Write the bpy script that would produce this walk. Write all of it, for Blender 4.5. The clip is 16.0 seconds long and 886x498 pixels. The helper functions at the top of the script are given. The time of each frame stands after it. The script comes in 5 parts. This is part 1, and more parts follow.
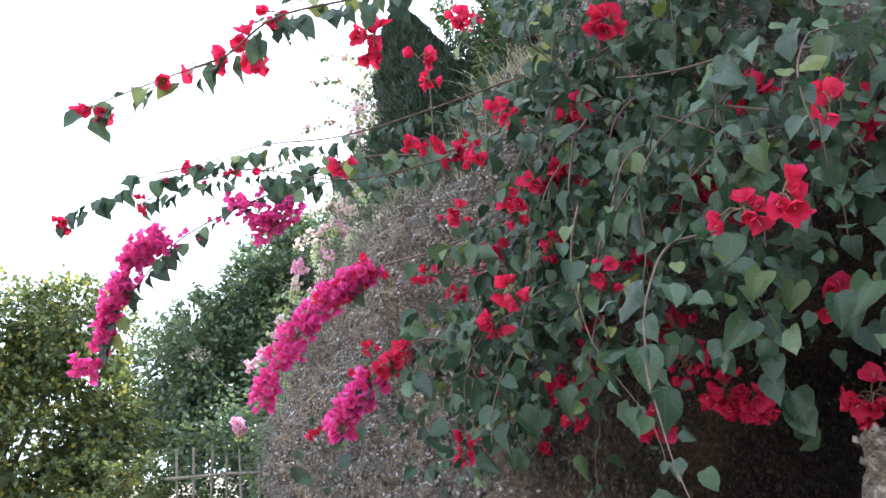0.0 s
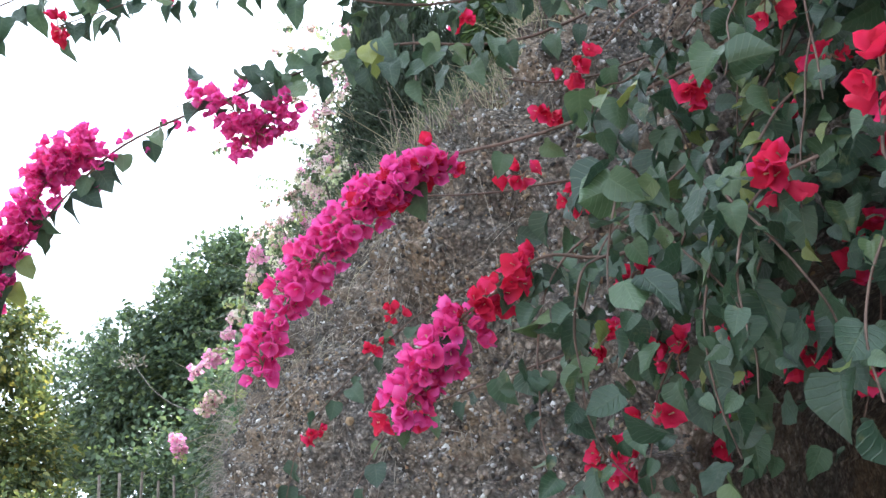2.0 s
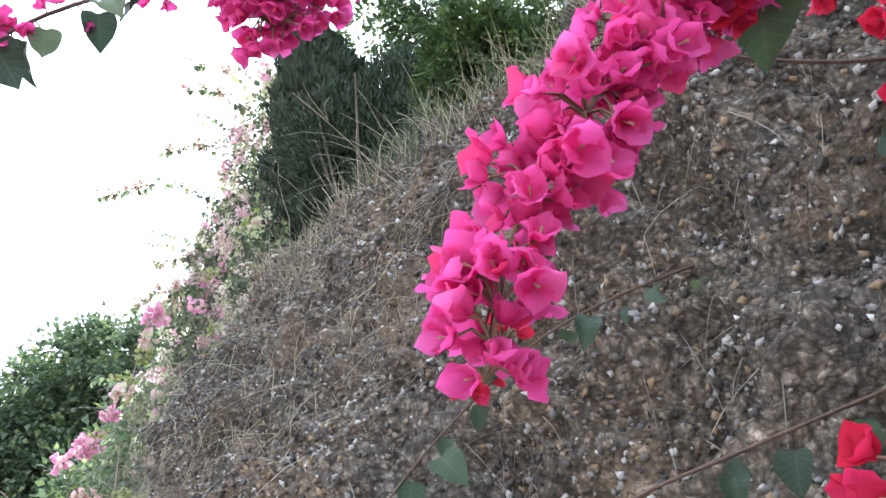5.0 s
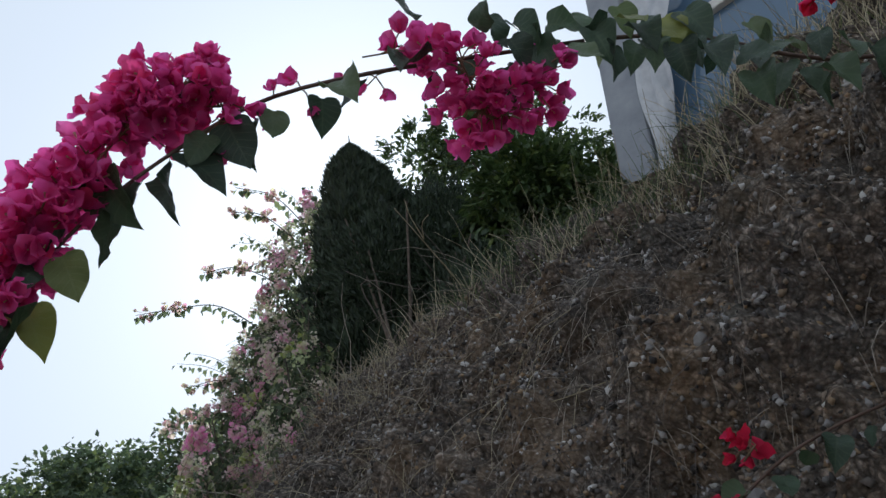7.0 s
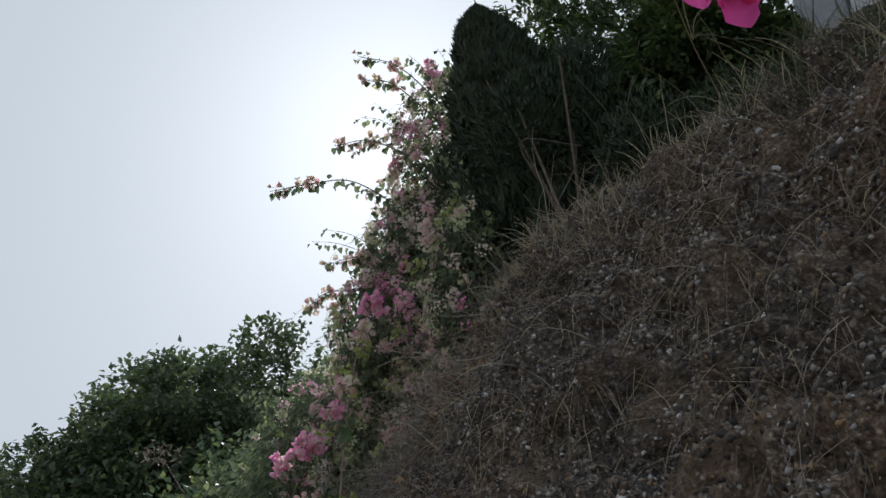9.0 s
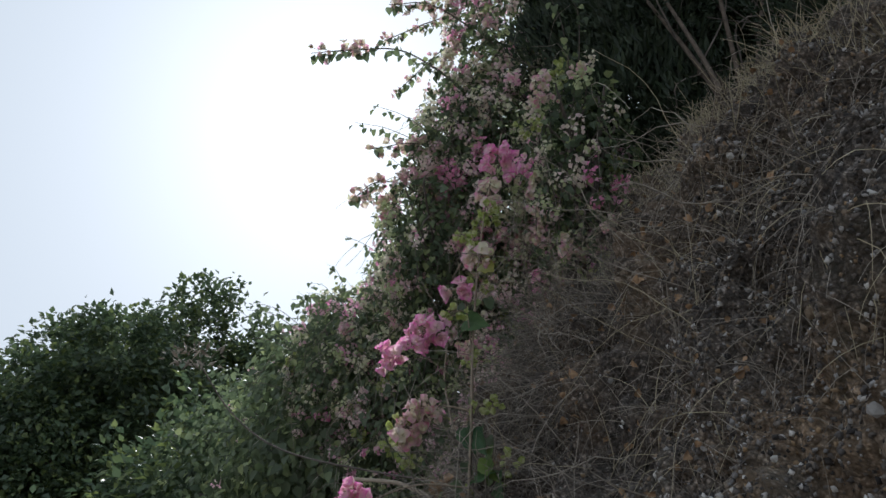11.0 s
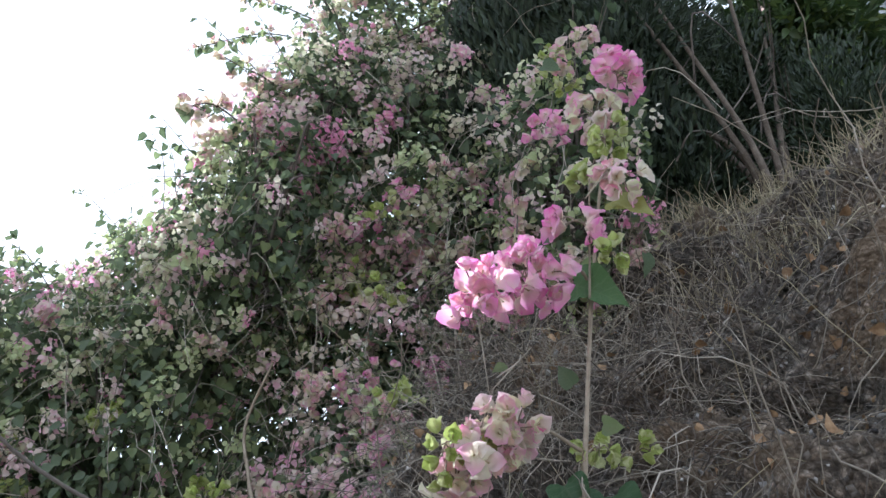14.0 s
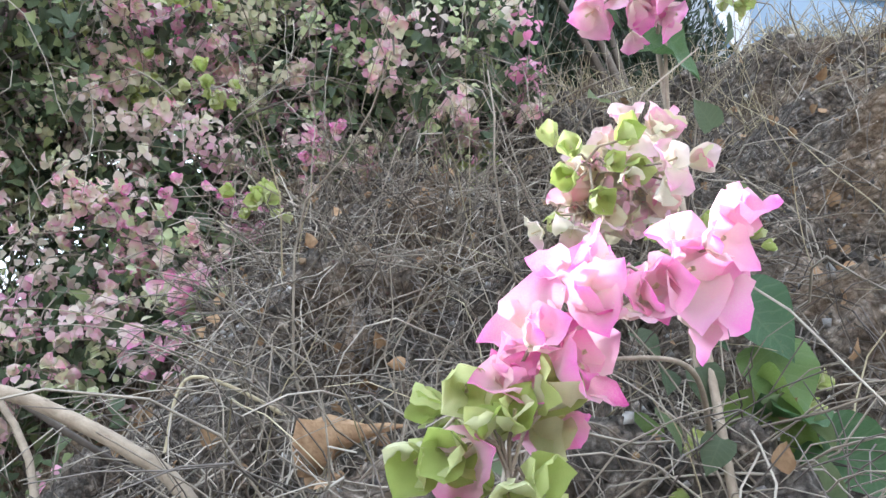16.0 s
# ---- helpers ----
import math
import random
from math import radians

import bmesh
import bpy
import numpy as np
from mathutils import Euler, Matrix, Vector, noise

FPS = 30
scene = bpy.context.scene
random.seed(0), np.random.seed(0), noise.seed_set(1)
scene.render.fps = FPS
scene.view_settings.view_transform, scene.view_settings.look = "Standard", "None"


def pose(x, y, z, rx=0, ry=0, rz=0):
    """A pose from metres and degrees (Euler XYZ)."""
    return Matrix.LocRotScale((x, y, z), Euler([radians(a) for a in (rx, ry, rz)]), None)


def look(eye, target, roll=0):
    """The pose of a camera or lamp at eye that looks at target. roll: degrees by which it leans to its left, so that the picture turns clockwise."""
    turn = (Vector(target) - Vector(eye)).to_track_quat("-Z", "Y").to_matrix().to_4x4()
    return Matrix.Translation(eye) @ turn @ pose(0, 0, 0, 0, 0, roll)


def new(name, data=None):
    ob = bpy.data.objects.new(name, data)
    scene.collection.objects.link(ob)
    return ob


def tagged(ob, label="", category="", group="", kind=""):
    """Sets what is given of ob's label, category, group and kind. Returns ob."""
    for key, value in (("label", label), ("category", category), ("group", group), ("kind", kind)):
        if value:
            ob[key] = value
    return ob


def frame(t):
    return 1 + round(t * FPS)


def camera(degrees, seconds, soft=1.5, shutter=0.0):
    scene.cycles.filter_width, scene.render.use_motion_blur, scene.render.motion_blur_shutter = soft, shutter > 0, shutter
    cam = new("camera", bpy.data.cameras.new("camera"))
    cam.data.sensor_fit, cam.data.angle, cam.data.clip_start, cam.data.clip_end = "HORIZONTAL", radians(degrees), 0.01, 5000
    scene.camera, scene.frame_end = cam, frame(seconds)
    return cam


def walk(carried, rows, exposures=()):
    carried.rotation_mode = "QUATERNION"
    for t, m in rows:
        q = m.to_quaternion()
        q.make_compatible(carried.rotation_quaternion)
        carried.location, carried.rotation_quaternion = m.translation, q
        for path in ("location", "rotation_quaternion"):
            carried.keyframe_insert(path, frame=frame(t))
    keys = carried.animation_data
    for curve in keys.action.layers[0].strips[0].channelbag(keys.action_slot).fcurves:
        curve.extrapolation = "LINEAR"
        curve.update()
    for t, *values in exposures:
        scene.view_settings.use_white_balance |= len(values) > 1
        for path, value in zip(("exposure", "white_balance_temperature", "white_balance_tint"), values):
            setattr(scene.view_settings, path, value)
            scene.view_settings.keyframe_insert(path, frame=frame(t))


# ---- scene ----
cam = camera(56.0, 16.0)
PATH = [
    (0, (0.015, 0.13, 1.533), (0.03, 2.068, 2.024), -3.6),
    (0.5, (-0.052, 0.334, 1.538), (-0.005, 2.265, 2.055), -3.9),
    (1, (-0.11, 0.575, 1.528), (-0.053, 2.501, 2.063), -3.0),
    (1.5, (-0.19, 0.761, 1.518), (-0.085, 2.683, 2.059), -3.3),
    (2, (-0.251, 0.944, 1.515), (-0.083, 2.858, 2.069), -3.5),
    (2.5, (-0.288, 1.127, 1.523), (-0.078, 3.038, 2.076), -3.8),
    (3, (-0.351, 1.286, 1.516), (-0.053, 3.184, 2.074), -3.3),
    (5.5, (-0.602, 1.775, 1.585), (-0.12, 3.526, 2.425), -4.9),
    (6, (-0.683, 1.808, 1.582), (-0.295, 3.545, 2.495), -4.8),
    (6.5, (-0.738, 1.84, 1.586), (-0.358, 3.531, 2.585), -4.2),
    (7, (-0.782, 1.868, 1.583), (-0.312, 3.495, 2.647), -3.1),
    (7.5, (-0.843, 1.881, 1.573), (-0.281, 3.475, 2.642), -2.5),
    (8, (-0.986, 1.943, 1.555), (-0.422, 3.556, 2.594), -2.2),
    (8.5, (-1.101, 2.075, 1.537), (-0.619, 3.762, 2.497), -2.7),
    (9, (-1.234, 2.311, 1.529), (-0.859, 4.067, 2.41), -2.9),
    (9.5, (-1.388, 2.529, 1.511), (-1.061, 4.312, 2.355), -3.3),
    (10, (-1.486, 2.752, 1.504), (-1.147, 4.543, 2.326), -3.5),
    (12.5, (-1.957, 4.276, 1.608), (-0.936, 5.702, 2.569), 0.4),
    (13, (-1.89, 4.511, 1.639), (-0.786, 5.817, 2.676), 1.3),
    (13.5, (-1.889, 4.707, 1.652), (-0.707, 5.89, 2.748), 1.6),
    (14, (-1.916, 4.906, 1.651), (-0.65, 5.961, 2.783), 0.8),
    (14.5, (-1.871, 5.102, 1.645), (-0.493, 6.0, 2.783), -0.7),
    (15, (-1.841, 5.301, 1.631), (-0.326, 6.002, 2.732), -2.9),
    (15.5, (-1.804, 5.437, 1.624), (-0.179, 5.924, 2.683), -4.3),
    (16, (-1.68, 5.526, 1.648), (-0.014, 5.838, 2.709), -5.1),
]
STOPS = [(0, 2.2), (3, 2.3), (5.5, 2.3), (6.0, 1.55), (6.5, 0.18), (7.0, 0.2), (7.5, 0.5), (8, 1.08), (8.5, 1.1), (9, -0.15), (10, -0.15), (12.5, 0.65), (14, 1.32), (15, 1.97), (16, 2.45)]
EXPOSURE = [(t, e, 5600 if t < 5 else 5700 if t < 8.7 else 5950 if t < 11 else 5560, 10) for t, e in STOPS]
walk(cam, [(t, look(eye, target, roll)) for t, eye, target, roll in PATH], EXPOSURE)

# ---- sky and sun: low hazy sun ahead, behind the cypress ----
SUN_AZIMUTH, SUN_HEIGHT = radians(9), radians(34)
world = bpy.data.worlds.new("sky")
scene.world = world
world.use_nodes = True
wn, wl = world.node_tree.nodes, world.node_tree.links
sky = wn.new("ShaderNodeTexSky")
sky.sky_type, sky.sun_disc = "NISHITA", False
sky.sun_elevation, sky.sun_rotation = SUN_HEIGHT, SUN_AZIMUTH
sky.air_density, sky.dust_density, sky.ozone_density = 1.0, 8.0, 1.0
pale = wn.new("ShaderNodeHueSaturation")
pale.inputs["Saturation"].default_value = 0.22
wl.new(sky.outputs["Color"], pale.inputs["Color"])
haze = wn.new("ShaderNodeMix")
haze.data_type = "RGBA"
haze.inputs[0].default_value = 0.95
haze.inputs[7].default_value = (4.72, 5.02, 5.2, 1)
wl.new(pale.outputs["Color"], haze.inputs[6])
wl.new(haze.outputs[2], wn["Background"].inputs["Color"])
wn["Background"].inputs["Strength"].default_value = 0.13
sun = new("sun", bpy.data.lights.new("sun", "SUN"))
sun.data.energy, sun.data.angle, sun.data.color = 4.8, radians(4), (1, 0.95, 0.88)
sun.matrix_world = look((math.sin(SUN_AZIMUTH) * math.cos(SUN_HEIGHT) * 50, math.cos(SUN_AZIMUTH) * math.cos(SUN_HEIGHT) * 50, math.sin(SUN_HEIGHT) * 50), (0, 0, 0))

rng = np.random.default_rng(7)


# ---- materials ----
def node_material(name, rough=0.8, specular=0.5):
    m = bpy.data.materials.new(name)
    m.use_nodes = True
    nt = m.node_tree
    b = nt.nodes["Principled BSDF"]
    b.inputs["Roughness"].default_value = rough
    b.inputs["Specular IOR Level"].default_value = specular
    return m, nt, b


def ramp(nt, fac, stops):
    r = nt.nodes.new("ShaderNodeValToRGB")
    while len(r.color_ramp.elements) < len(stops):
        r.color_ramp.elements.new(0.5)
    for e, (p, c) in zip(r.color_ramp.elements, stops):
        e.position, e.color = p, (*c, 1)
    nt.links.new(fac, r.inputs["Fac"])
    return r.outputs["Color"]


def noise_node(nt, scale, detail=6, rough=0.6):
    tc = nt.nodes.new("ShaderNodeTexCoord")
    n = nt.nodes.new("ShaderNodeTexNoise")
    n.inputs["Scale"].default_value, n.inputs["Detail"].default_value, n.inputs["Roughness"].default_value = scale, detail, rough
    nt.links.new(tc.outputs["Object"], n.inputs["Vector"])
    return n.outputs["Fac"]


def mixed(nt, fac, a, b, kind="MIX"):
    m = nt.nodes.new("ShaderNodeMix")
    m.data_type, m.blend_type = "RGBA", kind
    if isinstance(fac, float):
        m.inputs[0].default_value = fac
    else:
        nt.links.new(fac, m.inputs[0])
    for sock, v in ((m.inputs[6], a), (m.inputs[7], b)):
        if isinstance(v, tuple):
            sock.default_value = (*v, 1)
        else:
            nt.links.new(v, sock)
    return m.outputs[2]


def bump(nt, b, height, strength=0.5, distance=0.01):
    n = nt.nodes.new("ShaderNodeBump")
    n.inputs["Strength"].default_value, n.inputs["Distance"].default_value = strength, distance
    nt.links.new(height, n.inputs["Height"])
    nt.links.new(n.outputs["Normal"], b.inputs["Normal"])


def piece_random(nt):
    """A number from 0 to 1 that differs from piece to piece, joined or not."""
    a, g, s, f = nt.nodes.new("ShaderNodeObjectInfo"), nt.nodes.new("ShaderNodeNewGeometry"), nt.nodes.new("ShaderNodeMath"), nt.nodes.new("ShaderNodeMath")
    f.operation = "FRACT"
    nt.links.new(a.outputs["Random"], s.inputs[0])
    nt.links.new(g.outputs["Random Per Island"], s.inputs[1])
    nt.links.new(s.outputs[0], f.inputs[0])
    return f.outputs[0]


def thin(nt, b, colour, share):
    """Lets light through: a leaf or a bract."""
    t, m = nt.nodes.new("ShaderNodeBsdfTranslucent"), nt.nodes.new("ShaderNodeMixShader")
    nt.links.new(colour, t.inputs["Color"])
    m.inputs[0].default_value = share
    nt.links.new(b.outputs[0], m.inputs[1])
    nt.links.new(t.outputs[0], m.inputs[2])
    nt.links.new(m.outputs[0], nt.nodes["Material Output"].inputs["Surface"])


def leaf_material(name, stops, rough=0.42, share=0.3, veins=False):
    m, nt, b = node_material(name, rough, 0.5)
    c = ramp(nt, piece_random(nt), stops)
    c = mixed(nt, noise_node(nt, 60, 3), c, mixed(nt, 1.0, c, (0.62, 0.7, 0.55), "MULTIPLY"))
    height = noise_node(nt, 140, 3)
    if veins:
        along, rib = nt.nodes.new("ShaderNodeAttribute"), nt.nodes.new("ShaderNodeAttribute")
        along.attribute_name, rib.attribute_name = "along", "rib"

        def calc(kind, x, y):
            n = nt.nodes.new("ShaderNodeMath")
            n.operation = kind
            for sock, val in ((n.inputs[0], x), (n.inputs[1], y)):
                if isinstance(val, float):
                    sock.default_value = val
                else:
                    nt.links.new(val, sock)
            return n.outputs[0]

        side = calc("SUBTRACT", calc("MULTIPLY", along.outputs["Fac"], 7.0), calc("MULTIPLY", rib.outputs["Fac"], 1.6))
        side = calc("ABSOLUTE", calc("SUBTRACT", calc("FRACT", side, 0.0), 0.5), 0.0)
        line = calc("MINIMUM", calc("MULTIPLY", side, 0.7), rib.outputs["Fac"])
        vein = ramp(nt, line, [(0.0, (1, 1, 1)), (0.09, (0, 0, 0))])
        c = mixed(nt, vein, c, mixed(nt, 0.1, c, (0.3, 0.36, 0.2)))
        spots = ramp(nt, noise_node(nt, 24, 4, 0.7), [(0.62, (0, 0, 0)), (0.72, (1, 1, 1))])
        c = mixed(nt, spots, c, mixed(nt, 0.35, c, (0.3, 0.27, 0.1)))
        height = calc("SUBTRACT", height, calc("MULTIPLY", vein, 0.5))
    nt.links.new(c, b.inputs["Base Color"])
    bump(nt, b, height, 0.35, 0.003)
    thin(nt, b, c, share)
    return m


def bract_material(name, base, tips, share=0.45):
    """Papery bracts; the colour runs from the base to the tips, which differ from flower to flower."""
    m, nt, b = node_material(name, 0.6, 0.25)
    at = nt.nodes.new("ShaderNodeAttribute")
    at.attribute_name = "along"
    tip = ramp(nt, piece_random(nt), tips)
    add = nt.nodes.new("ShaderNodeMath")
    add.operation = "MULTIPLY_ADD"
    nt.links.new(noise_node(nt, 45, 2), add.inputs[0])
    add.inputs[1].default_value = 0.5
    nt.links.new(at.outputs["Fac"], add.inputs[2])
    sub = nt.nodes.new("ShaderNodeMath")
    sub.operation, sub.use_clamp = "SUBTRACT", True
    nt.links.new(add.outputs[0], sub.inputs[0])
    sub.inputs[1].default_value = 0.25
    c = mixed(nt, sub.outputs[0], base, tip)
    nt.links.new(c, b.inputs["Base Color"])
    bump(nt, b, noise_node(nt, 220, 2), 0.2, 0.002)
    thin(nt, b, c, share)
    return m


def plain_material(name, dark, light, scale, rough=0.85, relief=0.4, distance=0.004):
    m, nt, b = node_material(name, rough, 0.3)
    f = noise_node(nt, scale)
    c = ramp(nt, f, [(0.3, dark), (0.7, light)])
    r = piece_random(nt)
    c = mixed(nt, r, c, mixed(nt, 1.0, c, (0.6, 0.58, 0.55), "MULTIPLY"))
    nt.links.new(c, b.inputs["Base Color"])
    bump(nt, b, noise_node(nt, scale * 4), relief, distance)
    return m


def rock_material():
    m, nt, b = node_material("conglomerate", 0.92, 0.25)
    big = noise_node(nt, 1.7, 4)
    earth = ramp(nt, big, [(0.34, (0.085, 0.075, 0.068)), (0.47, (0.17, 0.15, 0.132)), (0.58, (0.24, 0.2, 0.162)), (0.72, (0.34, 0.24, 0.14))])
    grit = ramp(nt, noise_node(nt, 95, 8, 0.8), [(0.36, (0.03, 0.028, 0.026)), (0.48, (0.15, 0.138, 0.127)), (0.57, (0.31, 0.29, 0.27)), (0.68, (0.62, 0.6, 0.57))])
    c = mixed(nt, 0.5, earth, grit)
    tc = nt.nodes.new("ShaderNodeTexCoord")
    warp = nt.nodes.new("ShaderNodeVectorMath")
    warp.operation = "MULTIPLY_ADD"
    swirl = nt.nodes.new("ShaderNodeTexNoise")
    swirl.inputs["Scale"].default_value = 14
    nt.links.new(tc.outputs["Object"], swirl.inputs["Vector"])
    nt.links.new(swirl.outputs["Color"], warp.inputs[0])
    warp.inputs[1].default_value = (0.035, 0.035, 0.035)
    nt.links.new(tc.outputs["Object"], warp.inputs[2])
    heights = []
    for scale, part_of in ((58, 0.6), (140, 0.55)):
        v = nt.nodes.new("ShaderNodeTexVoronoi")
        v.inputs["Scale"].default_value = scale
        nt.links.new(warp.outputs[0], v.inputs["Vector"])
        one = nt.nodes.new("ShaderNodeSeparateColor")
        nt.links.new(v.outputs["Color"], one.inputs[0])
        pebble = ramp(nt, one.outputs[0], [(0.0, (0.4, 0.39, 0.38)), (0.4, (0.85, 0.82, 0.8)), (0.65, (1.2, 1.08, 0.95)), (0.86, (1.6, 1.56, 1.52)), (1.0, (2.3, 2.25, 2.2))])
        # Crevice shade between pebbles, painted into the colour.
        gap = ramp(nt, v.outputs["Distance"], [(0.32, (1, 1, 1)), (0.75, (0.24, 0.225, 0.22))])
        c = mixed(nt, part_of, c, mixed(nt, 1.0, mixed(nt, 1.0, c, pebble, "MULTIPLY"), gap, "MULTIPLY"))
        heights.append(v.outputs["Distance"])
    moss = ramp(nt, noise_node(nt, 4.3, 5, 0.7), [(0.54, (0, 0, 0)), (0.64, (1, 1, 1))])
    c = mixed(nt, moss, c, mixed(nt, 0.35, c, (0.075, 0.074, 0.055)))
    rust = ramp(nt, noise_node(nt, 2.9, 5, 0.65), [(0.52, (0, 0, 0)), (0.64, (1, 1, 1))])
    c = mixed(nt, rust, c, mixed(nt, 0.34, c, (0.31, 0.21, 0.125)))
    nt.links.new(c, b.inputs["Base Color"])
    h = noise_node(nt, 70, 8, 0.7)
    for d, w in zip(heights, (1.0, 0.5)):
        n = nt.nodes.new("ShaderNodeMath")
        n.operation = "MULTIPLY_ADD"
        nt.links.new(d, n.inputs[0])
        n.inputs[1].default_value = -w
        nt.links.new(h, n.inputs[2])
        h = n.outputs[0]
    bump(nt, b, h, 0.8, 0.018)
    return m


def gravel_material():
    """Mixed little stones: grey, brown, ochre and pale ones."""
    m, nt, b = node_material("mixed_gravel", 0.88, 0.3)
    c = ramp(nt, piece_random(nt), [(0.0, (0.04, 0.037, 0.037)), (0.3, (0.11, 0.1, 0.095)), (0.5, (0.21, 0.185, 0.165)), (0.62, (0.37, 0.26, 0.15)), (0.74, (0.24, 0.235, 0.235)), (0.9, (0.45, 0.44, 0.43)), (1.0, (0.72, 0.71, 0.69))])
    c = mixed(nt, noise_node(nt, 160, 4), c, mixed(nt, 1.0, c, (0.6, 0.58, 0.55), "MULTIPLY"))
    nt.links.new(c, b.inputs["Base Color"])
    bump(nt, b, noise_node(nt, 300, 4), 0.6, 0.003)
    return m


def blossom_material():
    """Bunches of one tint: pink, cream or yellow-green, each petal a little different."""
    m, nt, b = node_material("pink_and_cream_blossom", 0.6, 0.25)
    tc, v, one, w = nt.nodes.new("ShaderNodeTexCoord"), nt.nodes.new("ShaderNodeTexVoronoi"), nt.nodes.new("ShaderNodeSeparateColor"), nt.nodes.new("ShaderNodeMath")
    v.inputs["Scale"].default_value = 7
    nt.links.new(tc.outputs["Object"], v.inputs["Vector"])
    nt.links.new(v.outputs["Color"], one.inputs[0])
    w.operation = "MULTIPLY_ADD"
    nt.links.new(piece_random(nt), w.inputs[0])
    w.inputs[1].default_value = 0.28
    nt.links.new(one.outputs[0], w.inputs[2])
    c = ramp(nt, w.outputs[0], [(0.0, (0.8, 0.26, 0.5)), (0.22, (0.8, 0.46, 0.6)), (0.42, (0.78, 0.64, 0.62)), (0.68, (0.76, 0.72, 0.56)), (0.95, (0.56, 0.62, 0.36))])
    nt.links.new(c, b.inputs["Base Color"])
    thin(nt, b, c, 0.55)
    return m


ROCK = rock_material()
GRAVEL = gravel_material()
# Soil and the unseen lane are made pale to bounce light onto the bank.
SOIL = plain_material("dry_soil", (0.16, 0.12, 0.085), (0.32, 0.26, 0.19), 9, 0.95, 0.8, 0.02)
BOUNCE_CONCRETE = plain_material("bounce_concrete", (0.34, 0.34, 0.335), (0.5, 0.5, 0.49), 20, 0.9)
STRAW = plain_material("dry_stem", (0.23, 0.2, 0.165), (0.5, 0.45, 0.38), 25, 0.8, 0.2)
STRAW_DARK = plain_material("dead_twig", (0.09, 0.078, 0.07), (0.23, 0.2, 0.18), 25, 0.85, 0.2)
STRAW_PALE = plain_material("bleached_grass", (0.36, 0.31, 0.2), (0.60, 0.54, 0.38), 12, 0.8, 0.2)
BARK = plain_material("bark", (0.08, 0.062, 0.05), (0.2, 0.165, 0.135), 40, 0.9, 0.7)
PALE_BARK = plain_material("pale_cane", (0.27, 0.22, 0.17), (0.45, 0.38, 0.3), 50, 0.85)
VINE = plain_material("vine_stem", (0.09, 0.06, 0.05), (0.2, 0.13, 0.1), 60, 0.75)
FLOWER_STALK = plain_material("flower_stalk_green", (0.16, 0.13, 0.07), (0.34, 0.2, 0.14), 60, 0.7)
WITHERED = plain_material("withered_leaf", (0.22, 0.13, 0.07), (0.48, 0.33, 0.2), 70, 0.8)
LEAF = leaf_material("bougainvillea_leaf", [(0.0, (0.028, 0.053, 0.034)), (0.5, (0.047, 0.083, 0.049)), (0.87, (0.08, 0.125, 0.064)), (0.95, (0.12, 0.16, 0.06)), (1.0, (0.25, 0.26, 0.06))], 0.36, 0.3, True)
LEAF_LIGHT = leaf_material("pale_leaf", [(0.0, (0.08, 0.11, 0.065)), (0.6, (0.14, 0.18, 0.105)), (0.9, (0.25, 0.3, 0.15)), (1.0, (0.42, 0.46, 0.22))], 0.45, 0.52, True)
YOUNG = leaf_material("young_bract_leaf", [(0.0, (0.42, 0.5, 0.13)), (0.5, (0.6, 0.64, 0.26)), (1.0, (0.74, 0.7, 0.48))], 0.5, 0.45)
YELLOWING = leaf_material("yellowing_bougainvillea_leaf", [(0.0, (0.06, 0.13, 0.06)), (0.5, (0.11, 0.2, 0.07)), (0.8, (0.22, 0.3, 0.08)), (1.0, (0.42, 0.4, 0.12))], 0.4, 0.4, True)
CYPRESS = leaf_material("cypress_scale", [(0.0, (0.018, 0.032, 0.02)), (1.0, (0.045, 0.07, 0.035))], 0.6, 0.12)
SHRUB = leaf_material("shrub_leaf", [(0.0, (0.045, 0.075, 0.03)), (0.8, (0.10, 0.15, 0.05)), (1.0, (0.2, 0.24, 0.07))], 0.45, 0.3)
TREE_DARK = leaf_material("dark_tree_leaf", [(0.0, (0.06, 0.09, 0.058)), (0.7, (0.115, 0.16, 0.085)), (1.0, (0.22, 0.26, 0.09))], 0.45, 0.4)
TREE_LIGHT = leaf_material("yellowing_tree_leaf", [(0.0, (0.07, 0.098, 0.042)), (0.6, (0.14, 0.17, 0.06)), (0.88, (0.26, 0.25, 0.065)), (1.0, (0.42, 0.34, 0.075))], 0.5, 0.45)
RED = bract_material("red_bract", (0.55, 0.02, 0.07), [(0.0, (0.66, 0.02, 0.06)), (0.6, (0.74, 0.03, 0.1)), (1.0, (0.78, 0.05, 0.2))], 0.5)
MAGENTA = bract_material("magenta_bract", (0.74, 0.05, 0.27), [(0.0, (0.82, 0.1, 0.36)), (0.65, (0.86, 0.15, 0.5)), (0.85, (0.87, 0.22, 0.56)), (1.0, (0.82, 0.06, 0.17))], 0.66)
PINK = bract_material("pink_and_white_bract", (0.77, 0.74, 0.56), [(0.0, (0.8, 0.3, 0.54)), (0.4, (0.8, 0.52, 0.64)), (0.7, (0.79, 0.7, 0.64)), (0.9, (0.68, 0.7, 0.4)), (1.0, (0.8, 0.16, 0.44))], 0.55)
HOT_PINK = bract_material("bright_pink_bract", (0.82, 0.76, 0.62), [(0.0, (0.84, 0.15, 0.56)), (0.5, (0.84, 0.26, 0.62)), (0.85, (0.82, 0.42, 0.66)), (1.0, (0.78, 0.1, 0.46))], 0.55)
BLOSSOM = blossom_material()
CREAM = plain_material("cream_floret", (0.6, 0.5, 0.3), (0.8, 0.72, 0.5), 80)
BLUE_PAINT = plain_material("faded_blue_paint", (0.14, 0.2, 0.3), (0.24, 0.31, 0.42), 7, 0.6)
